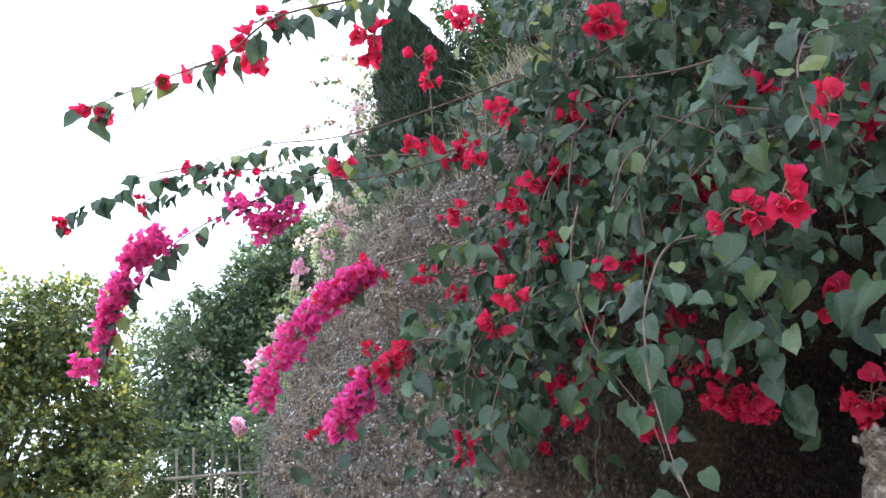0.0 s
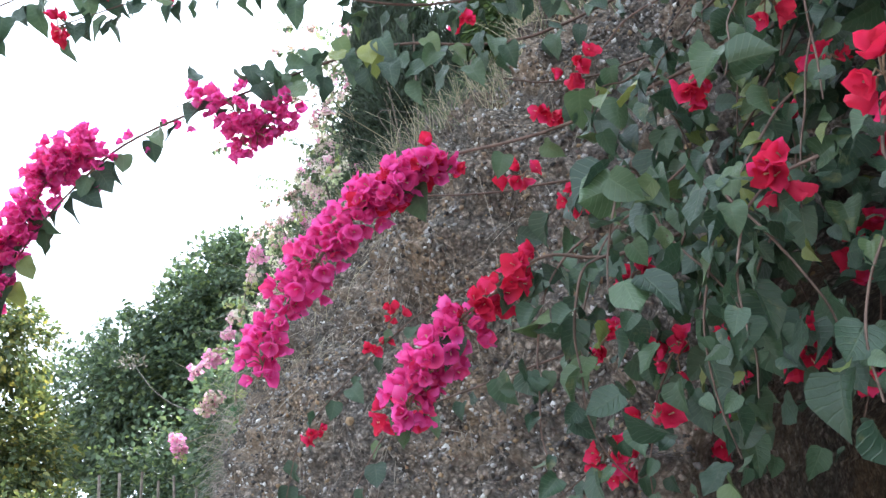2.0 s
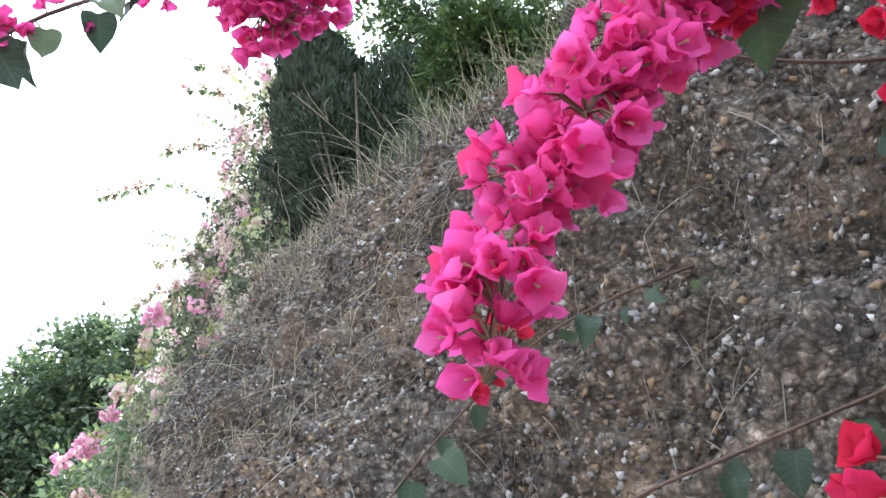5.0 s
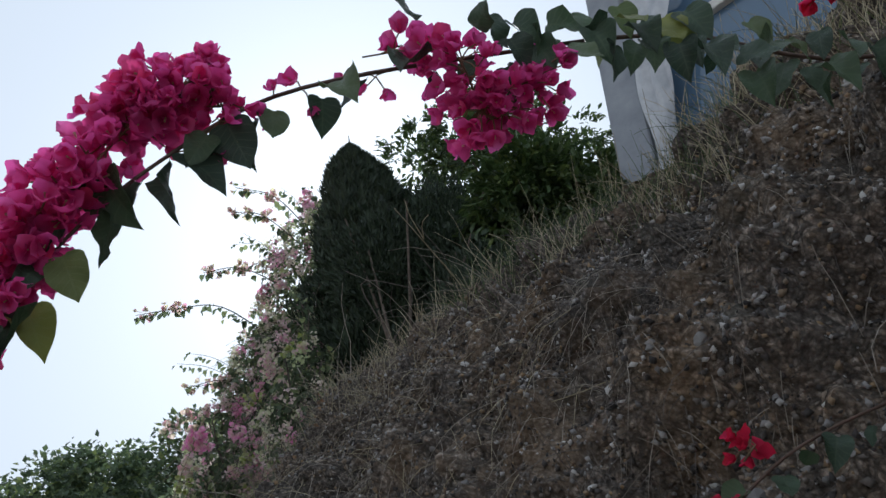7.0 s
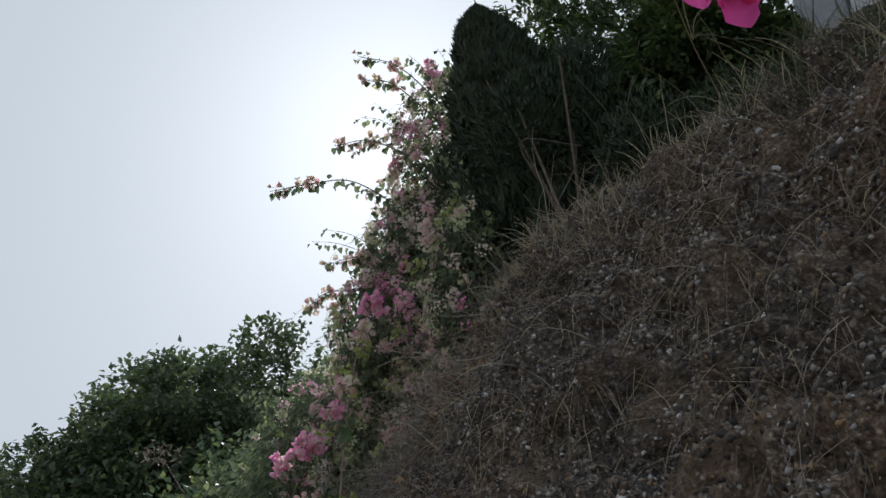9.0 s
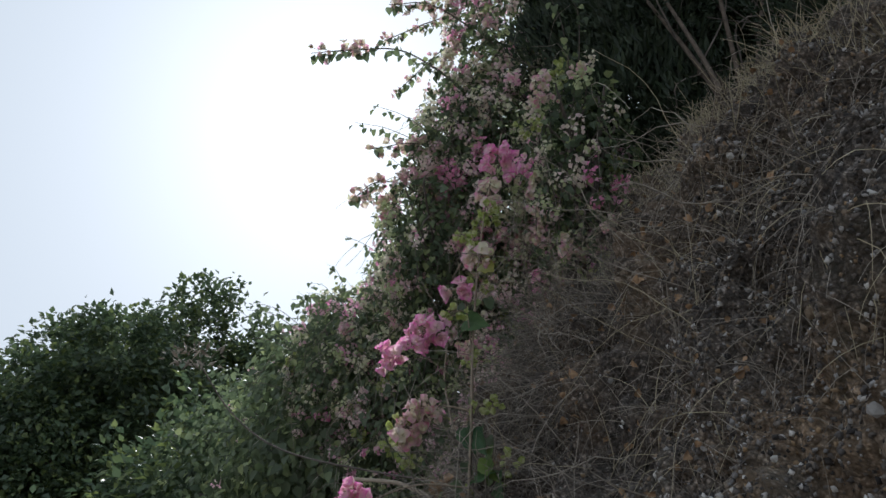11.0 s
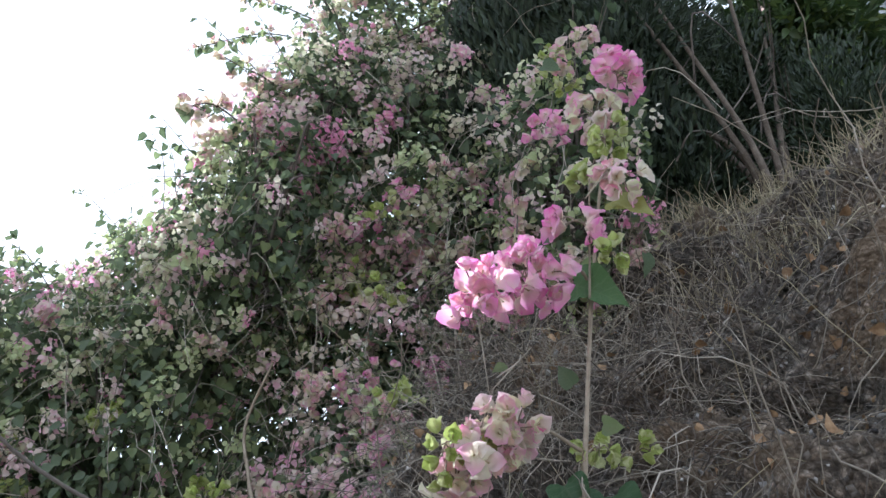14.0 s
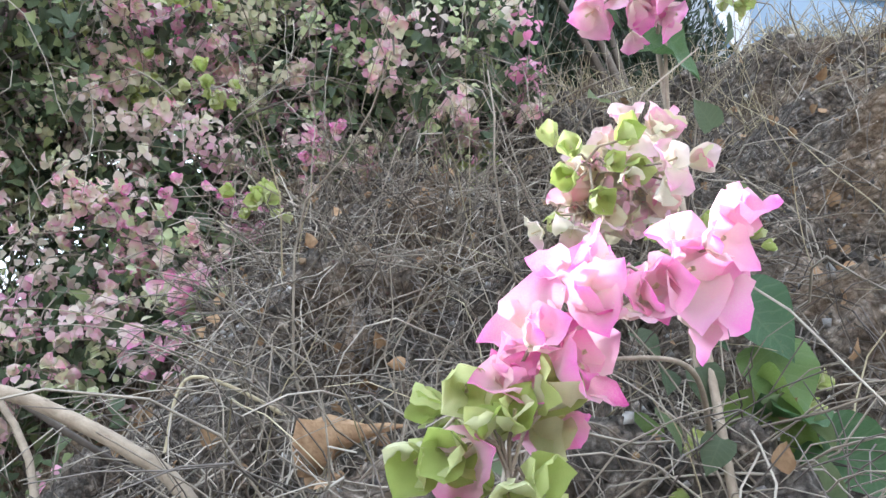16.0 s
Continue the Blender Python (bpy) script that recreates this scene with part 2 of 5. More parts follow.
WHITE_PAINT = plain_material("white_window_paint", (0.62, 0.62, 0.6), (0.8, 0.79, 0.76), 14, 0.5)
CONCRETE = plain_material("painted_concrete", (0.28, 0.31, 0.36), (0.42, 0.45, 0.5), 6, 0.8)
ROOFING = plain_material("roof_tile", (0.16, 0.09, 0.07), (0.27, 0.15, 0.11), 9, 0.8)
SHEET = plain_material("pale_plastic_sheet", (0.42, 0.45, 0.5), (0.68, 0.7, 0.73), 9, 0.45)
DARK_GLASS, _nt, _b = node_material("window_glass", 0.06, 0.5)
_b.inputs["Base Color"].default_value = (0.10, 0.16, 0.24, 1)
_b.inputs["Metallic"].default_value = 0.0
WEATHERED = plain_material("weathered_pole", (0.12, 0.1, 0.085), (0.3, 0.26, 0.22), 22)


# ---- mesh helpers ----
def mesh_of(name, v, f, mat, smooth=True):
    """A mesh from an array of places and an array of faces that all have as many corners."""
    v, f = np.asarray(v, np.float32).reshape(-1, 3), np.asarray(f, np.int32)
    me = bpy.data.meshes.new(name)
    me.vertices.add(len(v))
    me.vertices.foreach_set("co", v.ravel())
    k = f.shape[1]
    me.loops.add(f.size)
    me.loops.foreach_set("vertex_index", f.ravel())
    me.polygons.add(len(f))
    me.polygons.foreach_set("loop_start", np.arange(0, f.size, k, dtype=np.int32))
    if smooth:
        me.polygons.foreach_set("use_smooth", np.ones(len(f), bool))
    me.update(calc_edges=True)
    me.materials.append(mat)
    return me


def thing(name, at, label, category, group="", kind=""):
    e = new(name)
    e.location = at
    e.empty_display_size = 0.1
    return tagged(e, label, category, group, kind)


def under(ob, parent):
    ob.parent = parent
    if parent.type == "EMPTY":
        ob.matrix_parent_inverse = Matrix.Translation(-Vector(parent.location))
    return ob


def part(name, v, f, mat, parent, label="", kind="", smooth=True):
    return tagged(under(new(name, mesh_of(name, v, f, mat, smooth)), parent), label, kind=kind)


def part_bm(name, bm, mat, parent, label=""):
    me = bpy.data.meshes.new(name)
    bm.to_mesh(me)
    bm.free()
    me.materials.append(mat)
    return tagged(under(new(name, me), parent), label)


def box_bm(bm, size, m, bevel=0.0):
    r = bmesh.ops.create_cube(bm, size=1, matrix=m @ Matrix.Diagonal((*size, 1)))
    if bevel:
        es = list({e for v in r["verts"] for e in v.link_edges})
        bmesh.ops.bevel(bm, geom=es, offset=bevel, segments=2, affect="EDGES")


def joined(pieces):
    vs, fs, n = [], [], 0
    for v, f in pieces:
        vs.append(np.asarray(v, float))
        fs.append(np.asarray(f) + n)
        n += len(v)
    return np.concatenate(vs), np.concatenate(fs)


def smooth_line(pts, n):
    """A curve through some places (Catmull-Rom), as n places."""
    p = np.asarray(pts, float)
    p = np.concatenate([[2 * p[0] - p[1]], p, [2 * p[-1] - p[-2]]])
    s = np.linspace(0, len(p) - 3 - 1e-6, n)
    i, u = s.astype(int), (s % 1)[:, None]
    a, b, c, d = p[i], p[i + 1], p[i + 2], p[i + 3]
    return 0.5 * (2 * b + (c - a) * u + (2 * a - 5 * b + 4 * c - d) * u**2 + (3 * b - a - 3 * c + d) * u**3)


def tube(p, r, sides=5):
    """A tapering tube along places p, with radii r at each."""
    p = np.asarray(p, float)
    r = np.broadcast_to(np.asarray(r, float), len(p))
    t = np.gradient(p, axis=0)
    t /= np.linalg.norm(t, axis=1)[:, None] + 1e-9
    a = np.cross(t, (0.31, 0.52, 0.79))
    a /= np.linalg.norm(a, axis=1)[:, None] + 1e-9
    b = np.cross(t, a)
    w = np.arange(sides) * 2 * np.pi / sides
    v = p[:, None] + r[:, None, None] * (np.cos(w)[None, :, None] * a[:, None] + np.sin(w)[None, :, None] * b[:, None])
    i, j = np.meshgrid(np.arange(len(p) - 1), np.arange(sides), indexing="ij")
    k = (j + 1) % sides
    f = np.stack([i * sides + j, i * sides + k, (i + 1) * sides + k, (i + 1) * sides + j], -1).reshape(-1, 4)
    return v.reshape(-1, 3), f


def blade(rows, widths, lift, curl, twist=0.0, wave=0.0):
    """A leaf outline of unit length along +y, folded along its midrib, curled and twisted: places, quads, how far along and how far from the midrib each place is."""
    v, s = [], np.asarray(rows, float)
    for y, w in zip(s, widths):
        z, c, q = -curl * y * y, math.cos(twist * y), math.sin(twist * y)
        for k in (-1, -0.5, 0, 0.5, 1):
            x, h = k * w, lift * w * (abs(k) if abs(k) == 1 else 0.3 * abs(2 * k)) + wave * w * math.sin(11 * y + 3 * k) * abs(k)
            v.append((x * c - h * q, y - 0.25 * w * (y < 0.2) * (abs(k) == 1), z + x * q + h * c))
    f = [(i * 5 + j, i * 5 + j + 1, i * 5 + j + 6, i * 5 + j + 5) for i in range(len(rows) - 1) for j in range(4)]
    return np.array(v), np.array(f), np.repeat(s, 5), np.tile([1, 0.5, 0, 0.5, 1], len(rows))


OUTLINE = ([0, 0.1, 0.28, 0.5, 0.72, 0.9, 1.0], [0.14, 0.36, 0.43, 0.39, 0.25, 0.08, 0.01])
HEARTS = [blade(*OUTLINE, 0.4, 0.25, 0.0, 0.12), blade(*OUTLINE, 0.15, -0.15, 0.3, 0.2), blade(*OUTLINE, 0.8, 0.35, -0.4, 0.15), blade(OUTLINE[0], [0.8 * q for q in OUTLINE[1]], 0.3, 0.1, 0.6, 0.25)]
ROWS = np.array([0, 0.04, 0.1, 0.18, 0.28, 0.4, 0.52, 0.64, 0.75, 0.85, 0.93, 0.98, 1.0])
FINE = (ROWS, np.array([0.12, 0.27, 0.365, 0.415, 0.43, 0.415, 0.375, 0.31, 0.225, 0.135, 0.06, 0.02, 0.004]))
FINE_HEARTS = [blade(*FINE, 0.4, 0.25, 0.0, 0.12), blade(*FINE, 0.15, -0.15, 0.3, 0.2), blade(*FINE, 0.8, 0.35, -0.4, 0.15), blade(FINE[0], 0.8 * FINE[1], 0.3, 0.1, 0.6, 0.25), blade(*FINE, 0.55, 0.5, 0.5, 0.3)]
HEART = HEARTS[0]
PLAIN = ([0, 0.14, 0.45, 1.0], [0.14, 0.41, 0.4, 0.01])
PLAIN_HEARTS = [blade(*PLAIN, 0.4, 0.25), blade(*PLAIN, 0.15, -0.15, 0.3), blade(*PLAIN, 0.8, 0.35, -0.4), blade(*PLAIN, 0.3, 0.1, 0.6)]
SMALL = (np.array([(0, 0, 0), (0.34, 0.4, 0.12), (0, 1, -0.12), (-0.34, 0.4, 0.12)]), np.array([(0, 1, 2), (0, 2, 3)]))
NARROW = (np.array([(0, 0, 0), (0.13, 0.4, 0.05), (0, 1, -0.1), (-0.13, 0.4, 0.05)]), np.array([(0, 1, 2), (0, 2, 3)]))

BROAD = (np.array([(0, 0, 0), (0.36, 0.25, 0.12), (0.3, 0.6, 0.06), (0, 1, -0.12), (-0.3, 0.6, 0.06), (-0.36, 0.25, 0.12)]), np.array([(0, 1, 2), (0, 2, 3), (0, 3, 4), (0, 4, 5)]))
BRACT = (np.array([(0, 0, 0), (0.42, 0.3, 0.2), (0.4, 0.65, 0.18), (0, 1, -0.1), (-0.4, 0.65, 0.18), (-0.42, 0.3, 0.2), (0, 0.5, -0.02)]), np.array([(0, 1, 6), (1, 2, 6), (2, 3, 6), (3, 4, 6), (4, 5, 6), (5, 0, 6)]))
LANCE = (np.array([(0, 0, 0), (0.2, 0.35, 0.07), (0.17, 0.65, 0.03), (0, 1, -0.12), (-0.17, 0.65, 0.03), (-0.2, 0.35, 0.07)]), np.array([(0, 1, 2), (0, 2, 3), (0, 3, 4), (0, 4, 5)]))


def turns(aim, face, spread=0.0):
    """Frames whose y runs along aim and whose z leans to face; both as arrays of directions."""
    y = aim + rng.normal(0, spread, aim.shape)
    y /= np.linalg.norm(y, axis=1)[:, None] + 1e-9
    z = face + rng.normal(0, spread, face.shape)
    x = np.cross(y, z)
    x /= np.linalg.norm(x, axis=1)[:, None] + 1e-9
    return np.stack([x, y, np.cross(x, y)], -1)


def scattered(template, at, frames, size):
    v = np.einsum("nij,kj->nki", frames, template[0]) * np.asarray(size)[:, None, None] + at[:, None]
    n, k = len(at), len(template[0])
    f = (template[1][None] + (np.arange(n) * k)[:, None, None]).reshape(-1, template[1].shape[1])
    return v.reshape(-1, 3), f


def matrix_of(at, fr, s):
    m = Matrix([[*(fr[i] * s), at[i]] for i in range(3)])
    m.resize_4x4()
    return m


def pieces_of(name, meshes, at, frames, size, parent):
    """Pieces that are objects of their own on shared meshes."""
    for i in range(len(at)):
        o = under(new(name, meshes[i % len(meshes)]), parent)
        o.matrix_basis = matrix_of(at[i], frames[i], size[i])


def flower_mesh(name, mat, open_angle, seed):
    r = np.random.default_rng(seed)
    vs, fs, al, n = [], [], [], 0
    for k in range(3):
        v, f, s, _ = blade([0, 0.08, 0.2, 0.36, 0.52, 0.68, 0.82, 0.93, 1.0], [0.05, 0.2, 0.35, 0.46, 0.47, 0.39, 0.25, 0.1, 0.006], 0.45 + 0.3 * r.random(), -0.35 + 0.55 * r.random(), r.uniform(-0.45, 0.45), 0.3)
        v = v + np.c_[np.zeros((len(v), 2)), 0.04 * np.sin(9 * v[:, 0] + 7 * v[:, 1] + r.random() * 6) + 0.02 * np.sin(19 * v[:, 0] - 15 * v[:, 1] + r.random() * 6)]
        m = np.array(pose(0, 0, 0, 90 - open_angle + r.uniform(-12, 12), 0, 120 * k + r.uniform(-14, 14)).to_3x3())
        vs.append((v * r.uniform(0.85, 1.1)) @ m.T)
        fs.append(f + n)
        al.append(s)
        n += len(v)
    tv, tf = tube([(0, 0, 0), (0.02, 0, 0.3), (0.03, 0.01, 0.5)], [0.03, 0.025, 0.05], 4)
    vs.append(tv)
    fs.append(tf + n)
    al.append(np.zeros(len(tv)))
    me = mesh_of(name, np.concatenate(vs), np.concatenate(fs), mat)
    me.materials.append(CREAM)
    me.polygons.foreach_set("material_index", np.r_[np.zeros(96, np.int32), np.ones(len(tf), np.int32)])
    a = me.attributes.new("along", "FLOAT", "POINT")
    a.data.foreach_set("value", np.concatenate(al).astype(np.float32))
    return me


RED_FLOWERS = [flower_mesh("red_flower", RED, a, 10 + a) for a in (35, 50, 65)]
MAGENTA_FLOWERS = [flower_mesh("magenta_flower", MAGENTA, a, 30 + a) for a in (35, 50, 62)]
PINK_FLOWERS = [flower_mesh("pink_flower", PINK, a, 50 + a) for a in (30, 45, 62)]
HOT_FLOWERS = [flower_mesh("bright_pink_flower", HOT_PINK, a, 70 + a) for a in (32, 48, 62)]
YOUNG_FLOWERS = [flower_mesh("greenish_flower", YOUNG, a, 90 + a) for a in (22, 40)]
def give(me, **values):
    """Numbers for each place of a mesh."""
    for key, val in values.items():
        me.attributes.new(key, "FLOAT", "POINT").data.foreach_set("value", np.asarray(val, np.float32))
    return me


def leafy(name, at, frames, size, mat, parent, label, shapes=HEARTS):
    """Many leaves of a few shapes, joined."""
    vs, fs, al, ri, n = [], [], [], [], 0
    for k, h in enumerate(shapes):
        v, f = scattered(h[:2], at[k::4], frames[k::4], np.asarray(size)[k::4])
        vs.append(v)
        fs.append(f + n)
        n += len(v)
        al.append(np.tile(h[2], len(at[k::4])))
        ri.append(np.tile(h[3], len(at[k::4])))
    ob = part(name, np.concatenate(vs), np.concatenate(fs), mat, parent, label, "stuff")
    give(ob.data, along=np.concatenate(al), rib=np.concatenate(ri))
    return ob


LEAF_MESHES = [give(mesh_of("leaf", h[0], h[1], LEAF), along=h[2], rib=h[3]) for h in FINE_HEARTS]
YELLOWING_MESHES = [give(mesh_of("leaf", h[0], h[1], YELLOWING), along=h[2], rib=h[3]) for h in FINE_HEARTS]
PALE_LEAF_MESHES = [give(mesh_of("leaf", h[0], h[1], LEAF_LIGHT), along=h[2], rib=h[3]) for h in HEARTS]


def cluster(line, radius, count, flowers, parent, size=0.036, label="", stem=None):
    """Flowers crowded round a line in uneven bunches, each on its own thin stalk."""
    stem = stem or FLOWER_STALK
    c = smooth_line(line, 24) if len(line) > 1 else np.repeat(np.asarray(line, float), 24, 0)
    lumps = rng.uniform(0.3, 1.0, 24) ** 1.5
    pick = rng.choice(24, count, p=lumps / lumps.sum())
    out = rng.normal(0, 1, (count, 3))
    out /= np.linalg.norm(out, axis=1)[:, None]
    at = c[pick] + out * radius * rng.uniform(0.25, 1.0, (count, 1)) * (0.65 + 0.75 * lumps[pick, None]) * np.array([1, 1, 0.85])
    stalks = joined(([tube(c, 0.0014, 3)] if len(line) > 1 else []) + [tube([c[p], 0.5 * (c[p] + a) + (0, 0, 0.006), a], 0.0011, 3) for p, a in zip(pick, at)])
    head = part("flower_stalk", *stalks, stem, parent, label)
    face = out + np.array([-0.35, -0.35, -0.05])
    face /= np.linalg.norm(face, axis=1)[:, None]
    fr = turns(np.cross(face, rng.normal(0, 1, (count, 3))), face, 0.1)
    pieces_of("flower", flowers, at, fr, size * rng.uniform(0.72, 1.15, count), head)
    return head


def leaves_along(line, gap, size, meshes, parent, hang=0.7, stalk=0.02):
    """Leaves to both sides of a shoot, hanging a little."""
    p = smooth_line(line, 80)
    step = np.r_[0, np.cumsum(np.linalg.norm(np.diff(p, axis=0), axis=1))]
    s = np.arange(0.01, step[-1], gap) + rng.uniform(-0.3, 0.3, len(np.arange(0.01, step[-1], gap))) * gap
    at = np.stack([np.interp(s, step, p[:, k]) for k in range(3)], -1)
    along = np.gradient(at, axis=0)
    along /= np.linalg.norm(along, axis=1)[:, None] + 1e-9
    side = np.cross(along, (0, 0, 1)) * np.where(np.arange(len(s)) % 2, 1, -1)[:, None]
    aim = side * 0.35 + along * 0.3 + np.array([0, 0, -1.2 * hang])
    fr = turns(aim, np.array([-0.4, -0.6, 0.6]) + 0 * aim, 0.35)
    pieces_of("leaf", meshes, at + fr[:, :, 1] * stalk, fr, size * rng.uniform(0.6, 1.15, len(s)), parent)


# ---- the bank: a steep face of pebbly earth with a rounded crest ----
FOOT_Y = np.array([-6, 0.5, 1.0, 2.0, 2.8, 3.3, 3.9, 4.5, 5.0, 5.8, 6.2, 6.6, 7.0, 9.0, 12.0, 16.0])
FOOT_X = np.array([4.2, 1.25, 0.95, 0.47, -0.03, -0.25, -0.48, -0.68, -0.8, -0.84, -0.72, -0.52, -0.45, -0.6, -1.0, -2.0])
PROFILE = np.array([(-0.5, -0.3), (-0.41, 0), (-0.33, 0.7), (-0.225, 1.5), (0, 2.0), (0.225, 2.5), (0.33, 2.74), (0.42, 2.88), (0.56, 3.01), (0.85, 3.14), (1.4, 3.25), (2.6, 3.4), (6.5, 3.6), (16, 3.8)])
LENGTH = np.r_[0, np.cumsum(np.linalg.norm(np.diff(PROFILE, axis=0), axis=1))]


def bank_at(y, s, fine=True):
    """The place on the bank at y, s metres up its profile."""
    dx, z = np.interp(s, LENGTH, PROFILE[:, 0]), np.interp(s, LENGTH, PROFILE[:, 1])
    x = np.interp(y, FOOT_Y, FOOT_X) + dx
    p = Vector((x, y, z))
    d = 0.16 * noise.noise(p * 1.1) + 0.11 * noise.noise(p * 3.1 + Vector((5, 1, 2)))
    if fine:
        d += 0.1 * noise.noise(p * 7.5) + 0.055 * noise.noise(p * 17) + 0.026 * noise.noise(p * 36) + 0.012 * noise.noise(p * 70)
    roof = 1.8 + 0.32 * min(1.0, max(0.0, (1.95 - y) / 0.4))
    slot = min(1.0, max(0.0, (z - 1.0) / 0.1)) * min(1.0, max(0.0, (roof + 0.06 * noise.noise(p * 6) - z) / 0.07))
    hole = 1.6 * slot * math.exp(-(((y - 1.7) / 0.36) ** 8))
    fade = 1.0 if z < 2.85 else max(0.25, 1 - (z - 2.85) * 1.5)
    dip = 0.12 * min(1.0, max(0.0, (y - 2.8) / 0.7)) * min(1.0, max(0.0, (z - 2.2) / 0.5))
    swell = 0.07 * math.exp(-(((y - 3.0) / 0.5) ** 2)) * min(1.0, max(0.0, (z - 2.3) / 0.3))
    return (x - 0.85 * d * fade + 0.75 * hole, y - 0.35 * d * fade + 0.75 * hole, z - dip + swell + 0.35 * d * fade)


def level_of(z):
    return float(np.interp(z, PROFILE[:, 1], LENGTH))


ys = np.r_[np.arange(-6, 0.8, 0.3), np.arange(0.8, 2.4, 0.035), np.arange(2.4, 6.4, 0.0125), np.arange(6.4, 6.6, 0.04), np.arange(6.6, 9, 0.08), np.arange(9, 16.1, 0.4)]
ss = np.r_[np.linspace(0, level_of(1.4), 9)[:-1], np.arange(level_of(1.4), level_of(3.0), 0.0125), np.arange(level_of(3.0), LENGTH[-1], 0.35), LENGTH[-1]]
grid = np.array([bank_at(y, s) for y in ys for s in ss])
gi, gj = np.meshgrid(np.arange(len(ys) - 1), np.arange(len(ss) - 1), indexing="ij")
gk = gi * len(ss) + gj
bank = new("bank", mesh_of("bank", grid, np.stack([gk, gk + 1, gk + len(ss) + 1, gk + len(ss)], -1).reshape(-1, 4), ROCK))
tagged(bank, "steep bank of grey-brown pebbly earth with dry grass", "bank", kind="structure")

# ---- ground to the horizon, and the lane walked on: unseen, pale to bounce light ----
gv = [(-900, -900, -0.06), (900, -900, -0.06), (900, 900, -0.06), (-900, 900, -0.06)]
ground = new("ground", mesh_of("ground", gv, [(0, 1, 2, 3)], SOIL))
tagged(ground, "dry earth ground reaching the horizon", "ground", kind="structure")
lane = []
for y in np.arange(-12, 16.1, 1.0):
    xr = np.interp(y, FOOT_Y, FOOT_X) - 0.45
    lane += [(xr - 3.2, y, 0.0), (xr, y, 0.0), (xr, y, -0.08), (xr - 3.2, y, -0.08)]
lf = [(4 * i + a, 4 * i + b, 4 * i + 4 + b, 4 * i + 4 + a) for i in range(len(lane) // 4 - 1) for a, b in ((1, 0), (2, 1), (0, 3))]
tagged(new("lane", mesh_of("lane", lane, lf, BOUNCE_CONCRETE, False)), "unseen narrow lane at the bank's foot, pale to bounce light", "lane", kind="structure")


# ---- stones in the face ----
def stone_mesh(seed):
    r = np.random.default_rng(seed)
    bm = bmesh.new()
    bmesh.ops.create_icosphere(bm, subdivisions=1, radius=0.5)
    q = r.uniform(0.6, 1.2, 3)
    for v in bm.verts:
        v.co = Vector([v.co[k] * q[k] for k in range(3)]) * r.uniform(0.75, 1.15)
    me = bpy.data.meshes.new("stone")
    bm.to_mesh(me)
    bm.free()
    me.materials.append(GRAVEL)
    return me


STONES = [stone_mesh(i) for i in range(8)]


def bank_points(n, y0, y1, z0, z1, lift=0.0):
    out = [bank_at(rng.uniform(y0, y1), rng.uniform(level_of(z0), level_of(z1))) for _ in range(n)]
    return np.array(out) + np.array([-0.85, -0.35, 0.35]) * lift


def random_frames(n):
    return turns(rng.normal(0, 1, (n, 3)), rng.normal(0, 1, (n, 3)))


for span, n in (((2.3, 5.2, 1.5, 2.75), 280),):
    at = bank_points(n, *span, lift=-0.003)
    pieces_of("stone", STONES, at, random_frames(n), rng.choice([0.014, 0.02, 0.028, 0.036], n, p=[0.35, 0.35, 0.22, 0.08]), bank)
pebbles = []
chip = [(np.array([(0.5, 0, 0), (-0.4, 0.1, 0), (0, 0.45, 0.05), (0.1, -0.5, 0), (0, 0, 0.38), (0, 0.05, -0.4)]) * q, np.array([(0, 2, 4), (2, 1, 4), (1, 3, 4), (3, 0, 4), (2, 0, 5), (1, 2, 5), (3, 1, 5), (0, 3, 5)])) for q in ((1, 1, 1), (1.3, 0.8, 0.9), (0.8, 1.2, 0.7))]
for n, span in ((62000, (2.2, 4.9, 1.45, 2.85)), (5000, (0.9, 2.2, 1.45, 2.7)), (5000, (5.0, 6.2, 1.6, 2.9))):
    at = bank_points(n, *span, lift=0.0005)
    at = at[[noise.noise(Vector(q) * 4.2) + 0.5 * noise.noise(Vector(q) * 13) > rng.uniform(-0.6, 0.4) for q in at]]
    for k in range(3):
        m = len(at[k::3])
        pebbles.append(scattered(chip[k], at[k::3], random_frames(m), 0.0045 + 0.015 * rng.random(m) ** 2.2))
part("gravel", *joined(pebbles), GRAVEL, bank, "small pale pebbles set in the earth", "stuff", False)


# ---- dry stems and grass ----
def stems(n, span, length, radius, rise, droop, away=0.03, steps=7, wander=0.5):
    """Dead stems that spring from the bank and wander over it."""
    pieces = []
    for a in bank_points(n, *span, lift=-0.01):
        L = length * rng.uniform(0.4, 1.3)
        way = np.array([-0.5, -0.25, 0]) * away * 10 + np.array([0, 0, rise]) + rng.normal(0, 0.5, 3)
        way /= np.linalg.norm(way)
        p = [a]
        for k in range(steps):
            way = way + rng.normal(0, wander / steps * 1.6, 3) + np.array([0, 0, -droop * (k + 1) / steps])
            way /= np.linalg.norm(way)
            p.append(p[-1] + way * L / steps)
        pieces.append(tube(p, np.linspace(radius, radius * 0.45, steps + 1) * rng.uniform(0.7, 1.3), 3))
    return joined(pieces)


